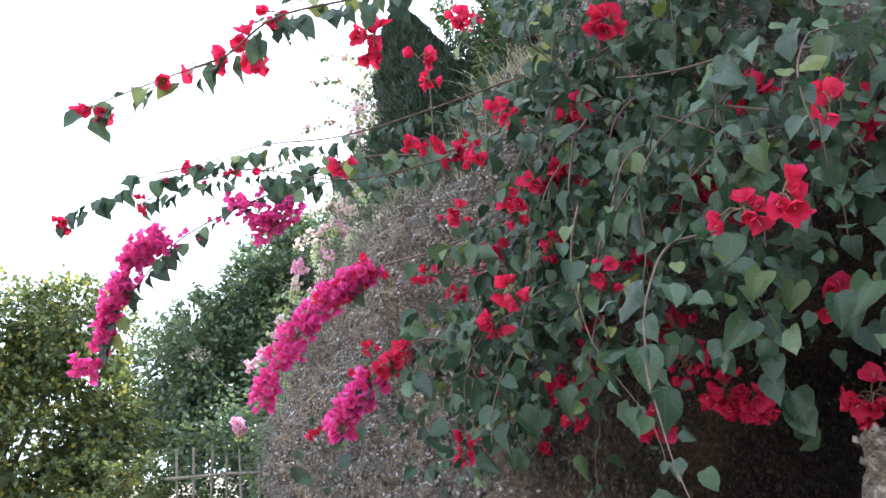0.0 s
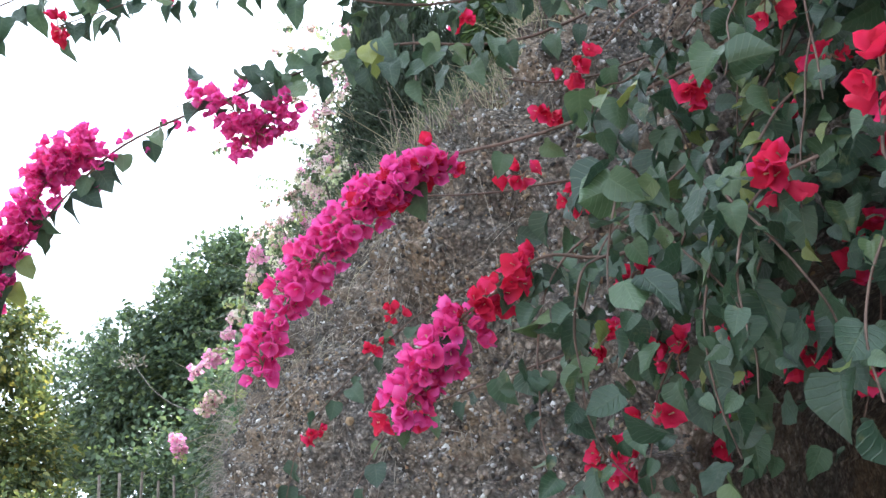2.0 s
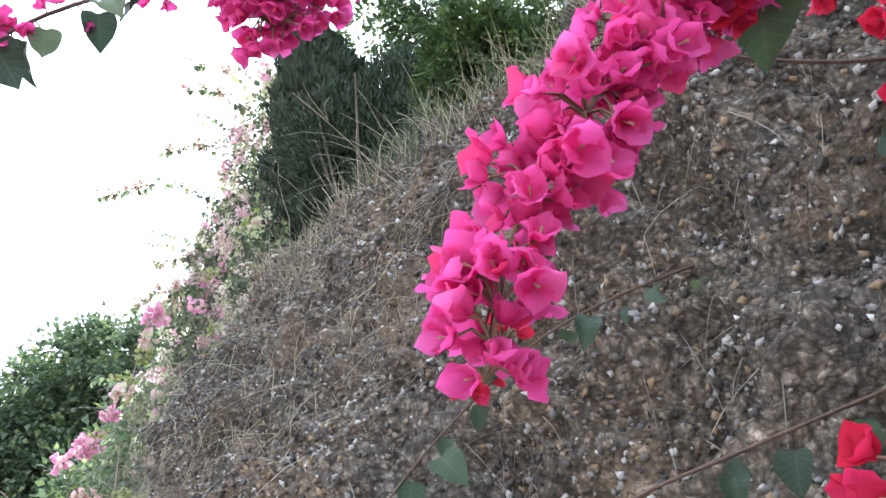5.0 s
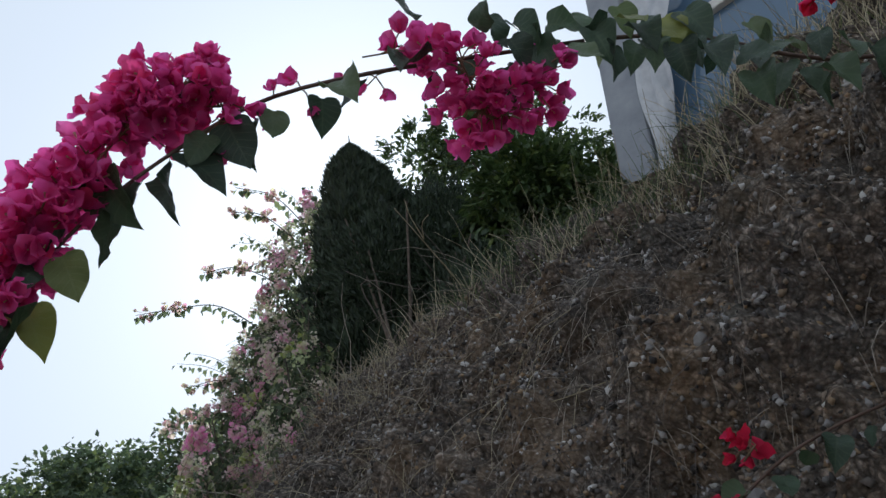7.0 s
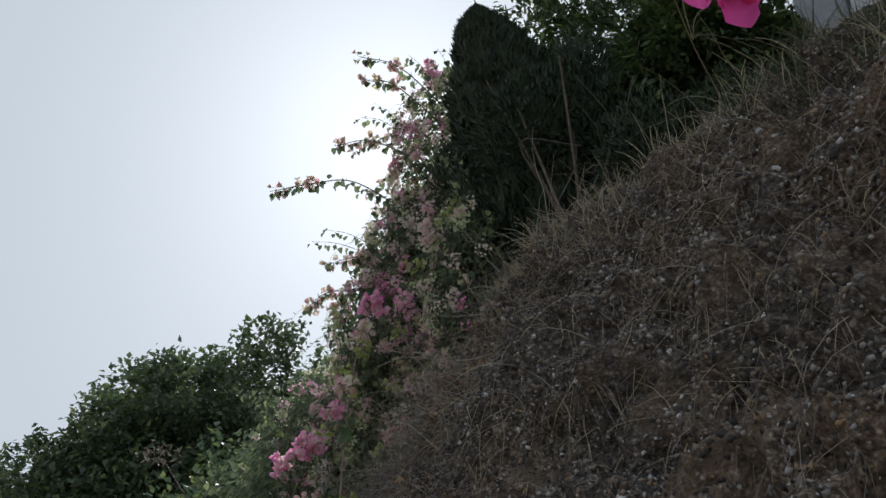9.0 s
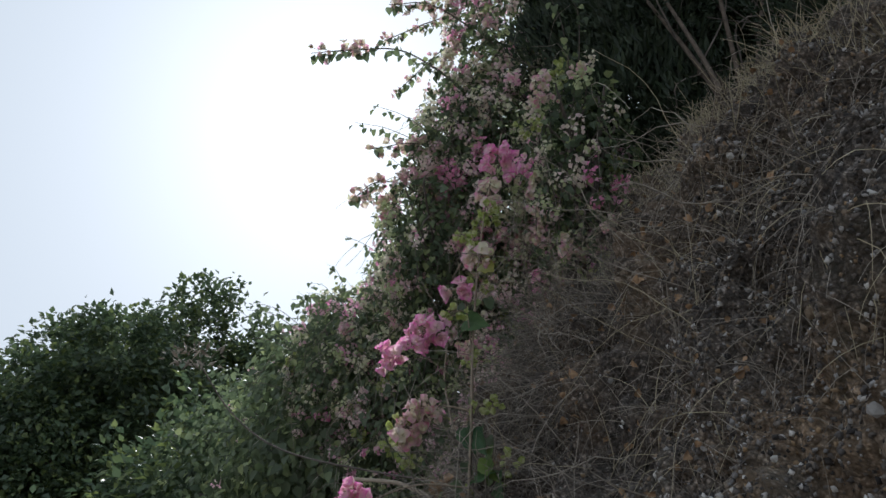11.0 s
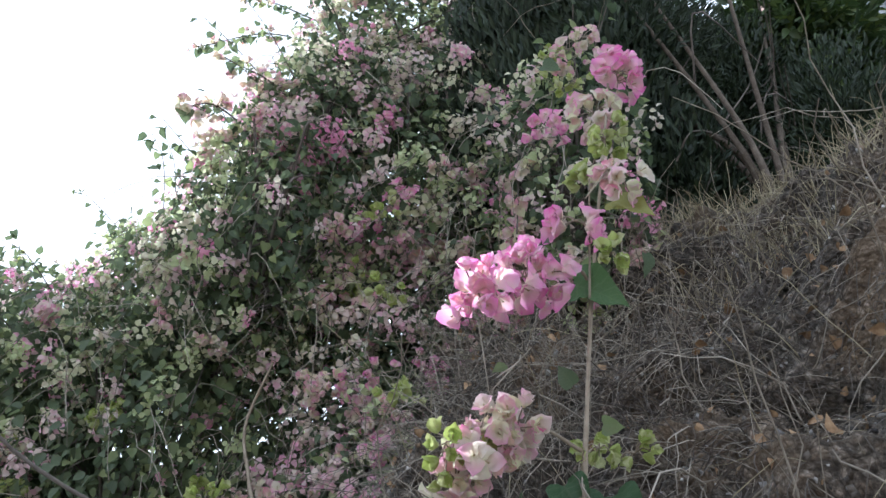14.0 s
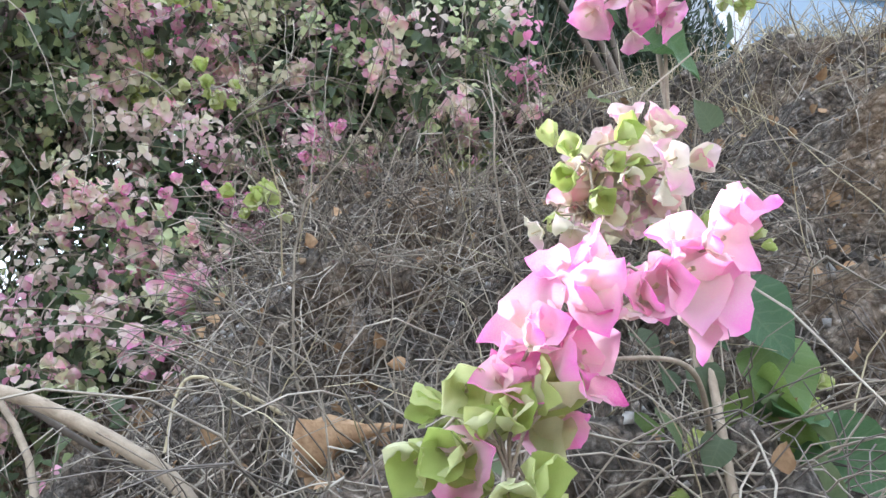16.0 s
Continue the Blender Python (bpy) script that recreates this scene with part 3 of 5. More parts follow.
tangle = thing("dead_undergrowth", (-0.7, 5.2, 2.2), "tangle of dead grey-brown stems covering the bank", "dead undergrowth", kind="stuff")
part("stem", *stems(2300, (5.35, 6.08, 1.5, 2.95), 0.22, 0.0012, 0.1, 0.25, 0.05, 5, 0.9), STRAW, tangle, kind="stuff")
part("stem", *stems(2800, (5.2, 6.1, 1.5, 2.9), 0.2, 0.0011, -0.1, 0.25, 0.04, 5, 0.9), STRAW_DARK, tangle, kind="stuff")
part("stem", *stems(1100, (4.5, 5.4, 1.5, 3.0), 0.17, 0.001, 0.2, 0.2, 0.03, 5, 0.5), STRAW, tangle, kind="stuff")
part("stem", *stems(2400, (4.5, 5.4, 1.5, 2.9), 0.12, 0.001, -0.2, 0.4, 0.02, 5, 0.5), STRAW_DARK, tangle, kind="stuff")
part("stem", *stems(150, (4.7, 6.0, 1.5, 2.9), 0.42, 0.0017, 0.1, 0.15, 0.07, 7, 1.0), STRAW, tangle, kind="stuff")
part("stem", *stems(110, (4.5, 6.0, 1.6, 2.8), 0.36, 0.0011, 0.3, 0.15, 0.05, 8, 0.7), STRAW_PALE, tangle, "long bleached stem", "stuff")
face_grass = thing("dry_creepers", (-0.2, 3.6, 2.2), "thin dry creepers and roots hanging on the bank", "dry creepers", kind="stuff")
part("stem", *stems(2600, (2.9, 4.8, 1.8, 2.9), 0.1, 0.0009, 0.1, 0.35, 0.015, 4, 0.4), STRAW_DARK, face_grass, kind="stuff")
part("stem", *stems(1000, (2.9, 4.8, 1.7, 2.9), 0.13, 0.0009, -0.5, 0.25, 0.012, 4, 0.22), STRAW, face_grass, kind="stuff")
part("stem", *stems(110, (3.1, 4.6, 2.0, 2.8), 0.3, 0.001, -0.4, 0.35, 0.015, 6, 0.25), STRAW, face_grass, kind="stuff")
part("stem", *stems(700, (2.5, 3.7, 1.5, 2.5), 0.16, 0.0009, -0.9, 0.3, 0.012, 4, 0.2), STRAW, face_grass, kind="stuff")
part("stem", *stems(500, (2.5, 3.7, 1.5, 2.5), 0.14, 0.0009, -0.9, 0.3, 0.012, 4, 0.25), STRAW_DARK, face_grass, kind="stuff")
part("stem", *stems(1100, (3.2, 5.0, 1.9, 2.8), 0.17, 0.001, -0.7, 0.3, 0.02, 5, 0.3), STRAW, face_grass, kind="stuff")
part("stem", *stems(700, (3.2, 5.0, 1.8, 2.8), 0.2, 0.001, -0.5, 0.35, 0.02, 5, 0.4), STRAW_PALE, face_grass, kind="stuff")
crest_grass = thing("dry_grass", (0.1, 4.0, 2.85), "pale dry grass growing along the crest of the bank", "dry grass", kind="stuff")
part("grass_blade", *stems(1500, (2.7, 5.5, 2.66, 2.94), 0.1, 0.0012, 1.3, 0.15, 0.02, 6, 0.3), STRAW_PALE, crest_grass, kind="stuff")
part("grass_blade", *stems(800, (2.7, 5.5, 2.66, 2.95), 0.085, 0.0011, 1.0, 0.3, 0.02, 5, 0.3), STRAW_DARK, crest_grass, kind="stuff")
part("grass_blade", *stems(700, (3.0, 3.9, 2.68, 2.92), 0.13, 0.0011, 1.4, 0.25, 0.03, 5, 0.2), SHRUB, crest_grass, "green grass tuft", "stuff")
part("grass_blade", *stems(65, (2.9, 5.4, 2.72, 2.94), 0.2, 0.0013, 1.6, 0.1, 0.02, 6, 0.25), STRAW_PALE, crest_grass, "tall dry stalk", "stuff")
part("grass_blade", *stems(420, (2.5, 3.5, 2.55, 2.9), 0.2, 0.0012, 1.5, 0.2, 0.03, 6, 0.25), STRAW_PALE, crest_grass, "tall dry grass", "stuff")
part("grass_blade", *stems(260, (2.5, 3.5, 2.55, 2.9), 0.17, 0.0012, 1.5, 0.3, 0.03, 6, 0.25), SHRUB, crest_grass, "green grass tuft", "stuff")
n = 420
part("grass_blade", *stems(1500, (4.6, 5.7, 2.78, 3.1), 0.08, 0.0012, 1.0, 0.3, 0.02, 4, 0.4), STRAW_PALE, crest_grass, kind="stuff")
litter = thing("leaf_litter", (-0.8, 5.2, 2.0), "withered brown leaves lying on the bank", "leaf litter", kind="stuff")
at = bank_points(n, 4.6, 6.2, 1.5, 2.9, 0.02)
part("fallen_leaf", *scattered(HEART[:2], at, random_frames(n), rng.uniform(0.01, 0.025, n)), WITHERED, litter, kind="stuff")

# ---- red bougainvillea hanging over the bank ----
red = thing("bougainvillea", (0.9, 1.7, 2.7), "red and magenta bougainvillea hanging over the bank", "bougainvillea")


def shoot(pts, thick, parent, gap=0.05, leaf=0.06, meshes=LEAF_MESHES, mat=VINE, hang=0.7):
    line = smooth_line(pts, 40)
    b = part("branch", *tube(line, np.linspace(thick, thick * 0.35, 40), 6), mat, parent)
    if gap:
        leaves_along(pts, gap, leaf, meshes, b, hang)
    return b


ARCH = [(0.75, 2.4, 2.75), (0.16, 2.58, 2.49), (-0.2, 2.6, 2.47), (-0.49, 2.6, 2.37), (-0.74, 2.6, 2.26), (-0.86, 2.6, 2.15), (-0.95, 2.6, 2.02), (-0.99, 2.6, 1.88)]
shoot(ARCH, 0.004, red, 0.045, 0.052)
cluster([(-0.85, 2.6, 2.25), (-0.9, 2.6, 2.19), (-0.945, 2.6, 2.1), (-0.975, 2.6, 2.03)], 0.036, 190, MAGENTA_FLOWERS, red, 0.025)
cluster([(-0.965, 2.6, 2.05), (-0.985, 2.6, 1.985), (-1.0, 2.6, 1.93)], 0.027, 70, MAGENTA_FLOWERS, red, 0.023)
cluster([(-0.84, 2.6, 2.27), (-0.82, 2.6, 2.22)], 0.03, 30, MAGENTA_FLOWERS, red, 0.023)
cluster([(-1.0, 2.6, 1.92), (-1.03, 2.6, 1.83)], 0.018, 16, MAGENTA_FLOWERS, red, 0.022)
cluster([(-1.03, 2.6, 1.86), (-1.065, 2.6, 1.855), (-1.07, 2.6, 1.88)], 0.02, 20, MAGENTA_FLOWERS, red, 0.023)
cluster(ARCH[3:6], 0.035, 18, MAGENTA_FLOWERS, red, 0.02)
cluster([(-0.44, 2.6, 2.33), (-0.5, 2.6, 2.26), (-0.54, 2.58, 2.33)], 0.05, 120, MAGENTA_FLOWERS, red, 0.024)
cluster([(-0.57, 2.6, 2.37), (-0.66, 2.6, 2.33)], 0.03, 10, MAGENTA_FLOWERS, red, 0.026)
SPIKE = [(0.6, 1.95, 2.25), (0.1, 2.1, 2.06), (-0.14, 2.12, 2.0), (-0.205, 2.12, 1.965), (-0.275, 2.12, 1.91), (-0.33, 2.12, 1.845), (-0.385, 2.12, 1.765), (-0.415, 2.11, 1.675)]
leaves_along(SPIKE[:4], 0.07, 0.06, LEAF_MESHES, shoot(SPIKE, 0.0034, red, 0))
cluster(SPIKE[2:], 0.029, 230, MAGENTA_FLOWERS, red, 0.0225)
cluster(SPIKE[2:5], 0.026, 30, RED_FLOWERS, red, 0.02)
LOW_SPIKE = [(0.5, 1.9, 1.95), (0.1, 1.95, 1.8), (-0.04, 1.95, 1.79), (-0.14, 1.95, 1.72), (-0.19, 1.95, 1.66), (-0.22, 1.95, 1.6)]
shoot(LOW_SPIKE, 0.003, red, 0.08, 0.05)
cluster(LOW_SPIKE[2:4], 0.02, 30, RED_FLOWERS, red, 0.021)
cluster(LOW_SPIKE[3:], 0.026, 95, MAGENTA_FLOWERS, red, 0.0225)
# large leaves that hang from the arch
BIG = [(-0.85, 2.6, 2.15), (-0.81, 2.59, 2.19), (-0.47, 2.57, 2.4), (-0.5, 2.57, 2.41), (-0.43, 2.57, 2.39), (-0.38, 2.58, 2.45), (-0.94, 2.58, 2.0), (-0.96, 2.59, 1.94), (-0.61, 2.58, 2.4), (-0.29, 2.56, 2.43), (-0.31, 2.57, 2.47), (-0.25, 2.56, 2.45), (-0.92, 2.59, 2.1), (-0.98, 2.58, 1.92),
       (-0.2, 2.55, 2.4), (-0.12, 2.55, 2.46), (-0.08, 2.55, 2.39), (-0.14, 2.54, 2.35), (0.0, 2.55, 2.47), (-0.42, 2.57, 2.41), (-0.23, 2.56, 2.43), (-0.16, 2.54, 2.38), (0.05, 2.52, 2.42),
       (-0.52, 2.57, 2.38), (-0.48, 2.56, 2.36), (-0.44, 2.57, 2.37), (-0.41, 2.55, 2.35), (-0.36, 2.56, 2.4), (-0.34, 2.55, 2.37), (-0.27, 2.56, 2.4), (-0.22, 2.55, 2.46), (-0.18, 2.56, 2.42), (-0.1, 2.54, 2.42), (-0.06, 2.55, 2.44), (-0.03, 2.53, 2.38), (0.03, 2.54, 2.45), (-0.31, 2.55, 2.43), (-0.25, 2.54, 2.38)]
lp = np.array(BIG)
pieces_of("leaf", LEAF_MESHES, lp, turns(np.array([0.1, -0.1, -0.8]) + 0 * lp, np.array([-0.3, -0.9, 0.2]) + 0 * lp, 0.3), rng.uniform(0.046, 0.062, len(lp)), red)
for line in ([(0.5, 2.5, 2.05), (0.17, 2.62, 1.99), (-0.02, 2.62, 1.93), (-0.16, 2.66, 1.87), (-0.27, 2.68, 1.78), (-0.36, 2.66, 1.69), (-0.41, 2.65, 1.62), (-0.44, 2.65, 1.5)],
             [(0.4, 2.3, 1.82), (0.14, 2.4, 1.75), (-0.09, 2.4, 1.68), (-0.21, 2.4, 1.64), (-0.25, 2.4, 1.6), (-0.31, 2.4, 1.5)],
             [(0.45, 2.1, 1.75), (0.28, 2.2, 1.68), (0.1, 2.25, 1.55), (0.0, 2.25, 1.48)]):
    shoot(line, 0.0026, red, 0.045, 0.04)
for line, leaf in (([(0.3, 1.9, 2.4), (-0.15, 2.0, 2.31), (-0.38, 2.0, 2.29), (-0.54, 2.0, 2.25), (-0.7, 2.0, 2.22), (-0.87, 2.0, 2.13)], 0.034),
                   ([(0.2, 1.95, 2.25), (-0.15, 2.0, 2.19), (-0.41, 2.0, 2.23), (-0.54, 2.0, 2.21), (-0.68, 2.0, 2.16)], 0.032),
                   ([(0.3, 1.5, 2.5), (-0.03, 1.27, 2.24), (-0.2, 1.25, 2.19), (-0.28, 1.25, 2.13), (-0.37, 1.25, 2.1), (-0.48, 1.25, 2.06)], 0.034),
                   ([(0.4, 1.6, 2.6), (0.1, 1.5, 2.42), (-0.1, 1.45, 2.36), (-0.26, 1.42, 2.3)], 0.034)):
    shoot(line, 0.0025, red, 0.016, leaf * 1.12)
    e = np.array(line[-1])
    cluster([e + (0.02, 0, 0), e], 0.016, 5, RED_FLOWERS, red, 0.02)
    cluster([line[-3], line[-2]], 0.016, 5, RED_FLOWERS, red, 0.02)
for at, n in (((-0.26, 1.3, 2.16), 8), ((-0.07, 1.44, 2.25), 12), ((-0.19, 1.95, 2.21), 8)):
    cluster([at], 0.03, n, RED_FLOWERS, red, 0.026)
UPPER_HEADS = [(0.66, 1.39, 2.01), (0.56, 1.58, 1.93), (0.48, 1.59, 1.98), (0.42, 1.69, 1.9), (0.19, 1.66, 2.03), (0.16, 1.68, 1.98), (0.26, 1.68, 2.05), (0.1, 1.82, 2.15), (0.13, 1.82, 1.96), (0.15, 1.78, 2.24), (0.01, 2.0, 2.25), (0.3, 1.68, 2.17), (0.58, 1.5, 2.13), (0.35, 1.59, 2.33), (0.0, 1.82, 2.4), (0.08, 1.7, 2.42), (0.68, 1.33, 2.01), (0.05, 2.11, 1.91)]
LOWER_HEADS = [(0.66, 1.47, 1.75), (0.45, 1.68, 1.67), (0.39, 1.69, 1.57), (0.5, 1.65, 1.61), (0.38, 1.81, 1.86), (0.33, 1.87, 1.76), (0.12, 2.23, 1.53), (0.24, 2.17, 1.55), (0.66, 1.43, 1.58), (0.25, 2.06, 1.68), (0.33, 2.05, 1.67), (0.55, 1.64, 1.59), (0.44, 1.71, 1.75), (0.11, 2.07, 1.78), (0.07, 2.12, 1.7), (0.11, 1.93, 1.65), (0.05, 2.09, 1.54), (-0.22, 2.66, 1.86), (-0.26, 2.68, 1.8), (-0.4, 2.65, 1.62)]
for k, p in enumerate(UPPER_HEADS + LOWER_HEADS):
    far = p[1] > 2.5
    close = p[0] < 0.12 and 1.85 < p[1] < 2.2 or p[0] < 0.2 and p[2] > 1.9
    cluster([p, (p[0] + 0.02, p[1], p[2] + 0.02)], 0.02 if far else 0.022 if close else 0.032, 6 if far else 8 if close else int(rng.integers(9, 19)), RED_FLOWERS, red, 0.02 if far else 0.021 if close else 0.025)


def curtain(n, y0, y1, z0, z1, reach):
    """Places in the layer of leaves that hangs in front of the face."""
    y, z = rng.uniform(y0, y1, n), z0 + (z1 - z0) * rng.uniform(0, 1, n) ** 0.85
    fx = np.interp(y, FOOT_Y, FOOT_X) + 0.45 * (z - 2)
    x = fx - reach * rng.uniform(0.1, 1.0, n) ** 0.7
    p = np.c_[x, y - 0.1 * rng.random(n), z]
    low = 1.56 + 0.03 * (y < 1.9) + 0.1 * np.sin(9 * y + 1.0) + 0.06 * np.sin(23 * y) + 0.1 * (y < 1.35)
    keep = (z > low) & ((z > 1.85) | (y < 2.25)) & ((z > 2.15) | (y < 2.5) | (rng.random(n) < 0.15))
    bare = (z > 2.14) & (y < 1.56)
    return p[keep & ~bare]


for p in curtain(90, 1.0, 2.6, 1.5, 2.8, 0.5)[:34]:
    cluster([p], 0.022, int(rng.integers(4, 9)), RED_FLOWERS, red, 0.022)
# trailing strands: leaves set along thin shoots that droop in front of the face
strand, strands = [], []
for a in curtain(170, 1.12, 2.05, 1.75, 2.75, 0.42)[:104]:
    way, line = np.array([-0.5, rng.uniform(-0.5, 0.4), rng.uniform(-0.2, 0.4)]), [a]
    for q in range(int(rng.integers(5, 11))):
        way = way + rng.normal(0, 0.22, 3) + (0.04, 0, -0.3)
        way /= np.linalg.norm(way)
        line.append(line[-1] + 0.045 * way)
    line = smooth_line(line, 34)
    strands.append(tube(line, np.linspace(0.0022, 0.0009, 34), 4))
    for q in range(1, 34, 2):
        strand.append(line[q] + rng.normal(0, 0.012, 3))
part("trailing_shoot", *joined(strands), VINE, red, kind="stuff")
loose = np.concatenate([curtain(1900, 1.12, 2.02, 1.5, 2.5, 0.34), curtain(260, 1.9, 2.25, 1.5, 2.3, 0.3), curtain(560, 1.12, 2.0, 2.1, 2.9, 0.46), curtain(60, 2.0, 2.6, 2.45, 2.9, 0.3)])
mass = np.concatenate([loose, strand])
mass = mass[rng.permutation(len(mass))]
aim = np.array([-0.2, -0.2, -0.85]) + rng.normal(0, 0.5, mass.shape)
fr = turns(aim, np.array([-0.45, -0.5, 0.5]) + rng.normal(0, 0.8, mass.shape))
size = 0.018 + 0.036 * rng.random(len(mass)) ** 1.7
near = (mass[:, 1] < 2.2) & (mass[:, 2] < 2.3) & (np.arange(len(mass)) % 3 == 0)
pick = np.flatnonzero(near)[:290]
pieces_of("leaf", LEAF_MESHES, mass[pick], fr[pick], size[pick], red)
rest = np.setdiff1d(np.arange(len(mass)), pick)
leafy("foliage", mass[rest], fr[rest], size[rest], LEAF, red, "dark green heart-shaped leaves")
for k in range(40):
    y, z = rng.uniform(1.0, 2.3), rng.uniform(2.0, 2.9)
    a = np.array([np.interp(y, FOOT_Y, FOOT_X) + 0.45 * (z - 2), y, z])
    way, line = np.array([-0.8, rng.uniform(-0.6, 0.3), rng.uniform(-0.1, 0.5)]), [a]
    for q in range(8):
        way = way + rng.normal(0, 0.28, 3) + (0, 0, -0.12)
        line.append(line[-1] + rng.uniform(0.05, 0.08) * way / np.linalg.norm(way))
    part("branch", *tube(smooth_line(line, 22), np.linspace(0.0035, 0.0013, 22), 5), VINE, red)

# ---- pink and white bougainvillea: a mound over the far end of the bank ----
pink = thing("bougainvillea", (-0.6, 6.4, 1.6), "pink and cream bougainvillea hedge trailing over the bank", "bougainvillea")
MOUND = [((-0.2, 6.02, 2.9), (0.3, 0.32, 0.5)), ((-0.26, 6.5, 2.5), (0.38, 0.5, 0.75)), ((-0.28, 6.45, 3.35), (0.4, 0.5, 0.7)), ((-0.25, 6.5, 4.15), (0.36, 0.42, 0.7)),
         ((-0.55, 7.35, 2.65), (0.45, 0.75, 0.8)), ((-0.75, 8.6, 2.5), (0.75, 1.1, 0.95)), ((-0.75, 10.4, 2.4), (1.2, 1.8, 1.1)), ((-0.4, 6.35, 2.05), (0.26, 0.4, 0.5)),
         ((-0.5, 7.05, 3.05), (0.38, 0.5, 0.42)), ((-0.4, 5.72, 3.05), (0.2, 0.2, 0.42)), ((-0.82, 7.75, 2.85), (0.4, 0.6, 0.42)), ((-0.68, 6.62, 3.1), (0.28, 0.34, 0.38)), ((-0.56, 6.6, 3.58), (0.23, 0.34, 0.36))]
SHARE = [3600, 6200, 6000, 4500, 8500, 12000, 12000, 3000, 4200, 1500, 5000, 2400, 2800]


def shell(c, r, n, depth=0.35):
    """Places in the outer layer of an uneven ellipsoid, with the way out."""
    d = rng.normal(0, 1, (n, 3))
    d /= np.linalg.norm(d, axis=1)[:, None]
    lump = np.array([1 + 0.22 * noise.noise(Vector(q) * 2.7 + Vector(c)) + 0.14 * noise.noise(Vector(q) * 7 + Vector(c)) for q in d])
    return np.array(c) + d * np.array(r) * (lump * (1 - depth * rng.random(n) ** 2))[:, None], d


gp, gf, gs, far_leaves = [], [], [], []
for (c, r), n in zip(MOUND, SHARE):
    p, d = shell(c, r, n, 0.6)
    if c[1] > 7:
        far_leaves.append(scattered(BROAD, p, turns(d * 0.4 + np.array([0, 0, -0.7]) + rng.normal(0, 0.4, d.shape), d + np.array([0, 0, 0.5]), 0.3), (0.026 if c[1] < 8 else 0.045) * rng.uniform(0.8, 1.8, n)))
        continue
    gp.append(p)
    gf.append(turns(d * 0.4 + np.array([0, 0, -0.7]) + rng.normal(0, 0.4, d.shape), d + np.array([0, 0, 0.5]), 0.3))
    gs.append(0.021 * rng.uniform(0.8, 1.8, n))
leafy("foliage", np.concatenate(gp), np.concatenate(gf), np.concatenate(gs), LEAF_LIGHT, pink, "small green leaves of the hedge", PLAIN_HEARTS)
part("foliage", *joined(far_leaves), LEAF_LIGHT, pink, "small green leaves of the hedge", "stuff")
core = []
for c, r in MOUND:
    for k in range(26):
        p, d = shell(c, r, 3, 0.9)
        core.append(tube(smooth_line([np.array(c) + (0, 0, -0.5 * r[2]), p[0], p[1] + (0, 0, -0.1)], 9), np.linspace(0.006, 0.002, 9), 4))
part("twig", *joined(core), STRAW_DARK, pink, kind="stuff")
hang = []
for (c, r), n in zip(MOUND, (110, 190, 150, 60, 160, 0, 0, 120, 60, 30, 60, 30, 20)):
    p, d = shell(c, r, n * 3, 0.02)
    for q in p[(d[:, 0] < 0.2) & (d[:, 1] < 0.7)][:n]:
        way, line = rng.normal(0, 0.35, 3) + (-0.15, -0.1, 0.3), [q]
        for k in range(7):
            way = way + rng.normal(0, 0.22, 3) + (0, 0, -0.3)
            line.append(line[-1] + 0.05 * way / np.linalg.norm(way))
        hang.append(tube(line, np.linspace(0.0016, 0.0009, 8), 3))
part("dead_stem", *joined(hang), STRAW, pink, kind="stuff")
for (c, r), n in zip(MOUND, [26, 46, 34, 16, 14, 4, 0, 20, 8, 12, 6, 6, 5]):
    p, d = shell(c, r, n * 5, 0.02)
    ok = p[(d[:, 0] < 0.1) & (d[:, 1] < 0.45)][:n]
    for q in ok:
        kind = rng.random()
        fl = PINK_FLOWERS if kind < 0.66 else (HOT_FLOWERS if kind < 0.8 else YOUNG_FLOWERS)
        run = rng.normal(0, 1, 3) * (0.03, 0.05, 0.018)
        cluster([q - run, q, q + run], 0.028, int(rng.integers(10, 18)), fl, pink, 0.0235, stem=STRAW)
for q, fl, n in (((-0.6, 5.585, 3.27), PINK_FLOWERS, 18), ((-0.717, 5.587, 2.92), HOT_FLOWERS, 22), ((-0.66, 5.59, 3.08), YOUNG_FLOWERS, 14), ((-0.654, 6.386, 2.794), PINK_FLOWERS, 16), ((-0.568, 6.294, 2.489), PINK_FLOWERS, 18),
                 ((-0.688, 6.331, 2.507), PINK_FLOWERS, 26), ((-0.602, 6.156, 2.413), PINK_FLOWERS, 20), ((-0.595, 6.317, 2.352), PINK_FLOWERS, 18), ((-0.583, 6.155, 3.078), HOT_FLOWERS, 18), ((-0.487, 5.977, 2.689), HOT_FLOWERS, 14)):
    q = np.array(q)
    cluster([q - (0.01, 0.04, 0), q, q + (0.0, 0.04, 0.01)], 0.035, n, fl, pink, 0.022, stem=STRAW)
# blossom too far back to pick apart
bloom = []
for (c, r), n in zip(MOUND, [100, 230, 260, 170, 190, 60, 12, 80, 100, 40, 110, 70, 80]):
    p, d = shell(c, r, n * 3, 0.03)
    p = p[(d[:, 0] < 0.3) & (d[:, 1] < 0.7)][:n]
    off = rng.normal(0, 1, (len(p) * 22, 3))
    off /= np.linalg.norm(off, axis=1)[:, None]
    p = np.repeat(p, 22, 0) + off * rng.uniform(0.6, 1.0, (len(off), 1)) * np.repeat(rng.uniform(0.7, 1.3, (len(p), 1)), 22, 0) * (0.036, 0.045, 0.03)
    out = off + rng.normal(0, 0.3, p.shape) + (-0.3, -0.3, 0.1)
    bloom.append(scattered(BRACT, p, turns(rng.normal(0, 1, p.shape), out), rng.uniform(0.014, 0.023, len(p))))
part("blossom", *joined(bloom), BLOSSOM, pink, "pink and cream blossom", "stuff")
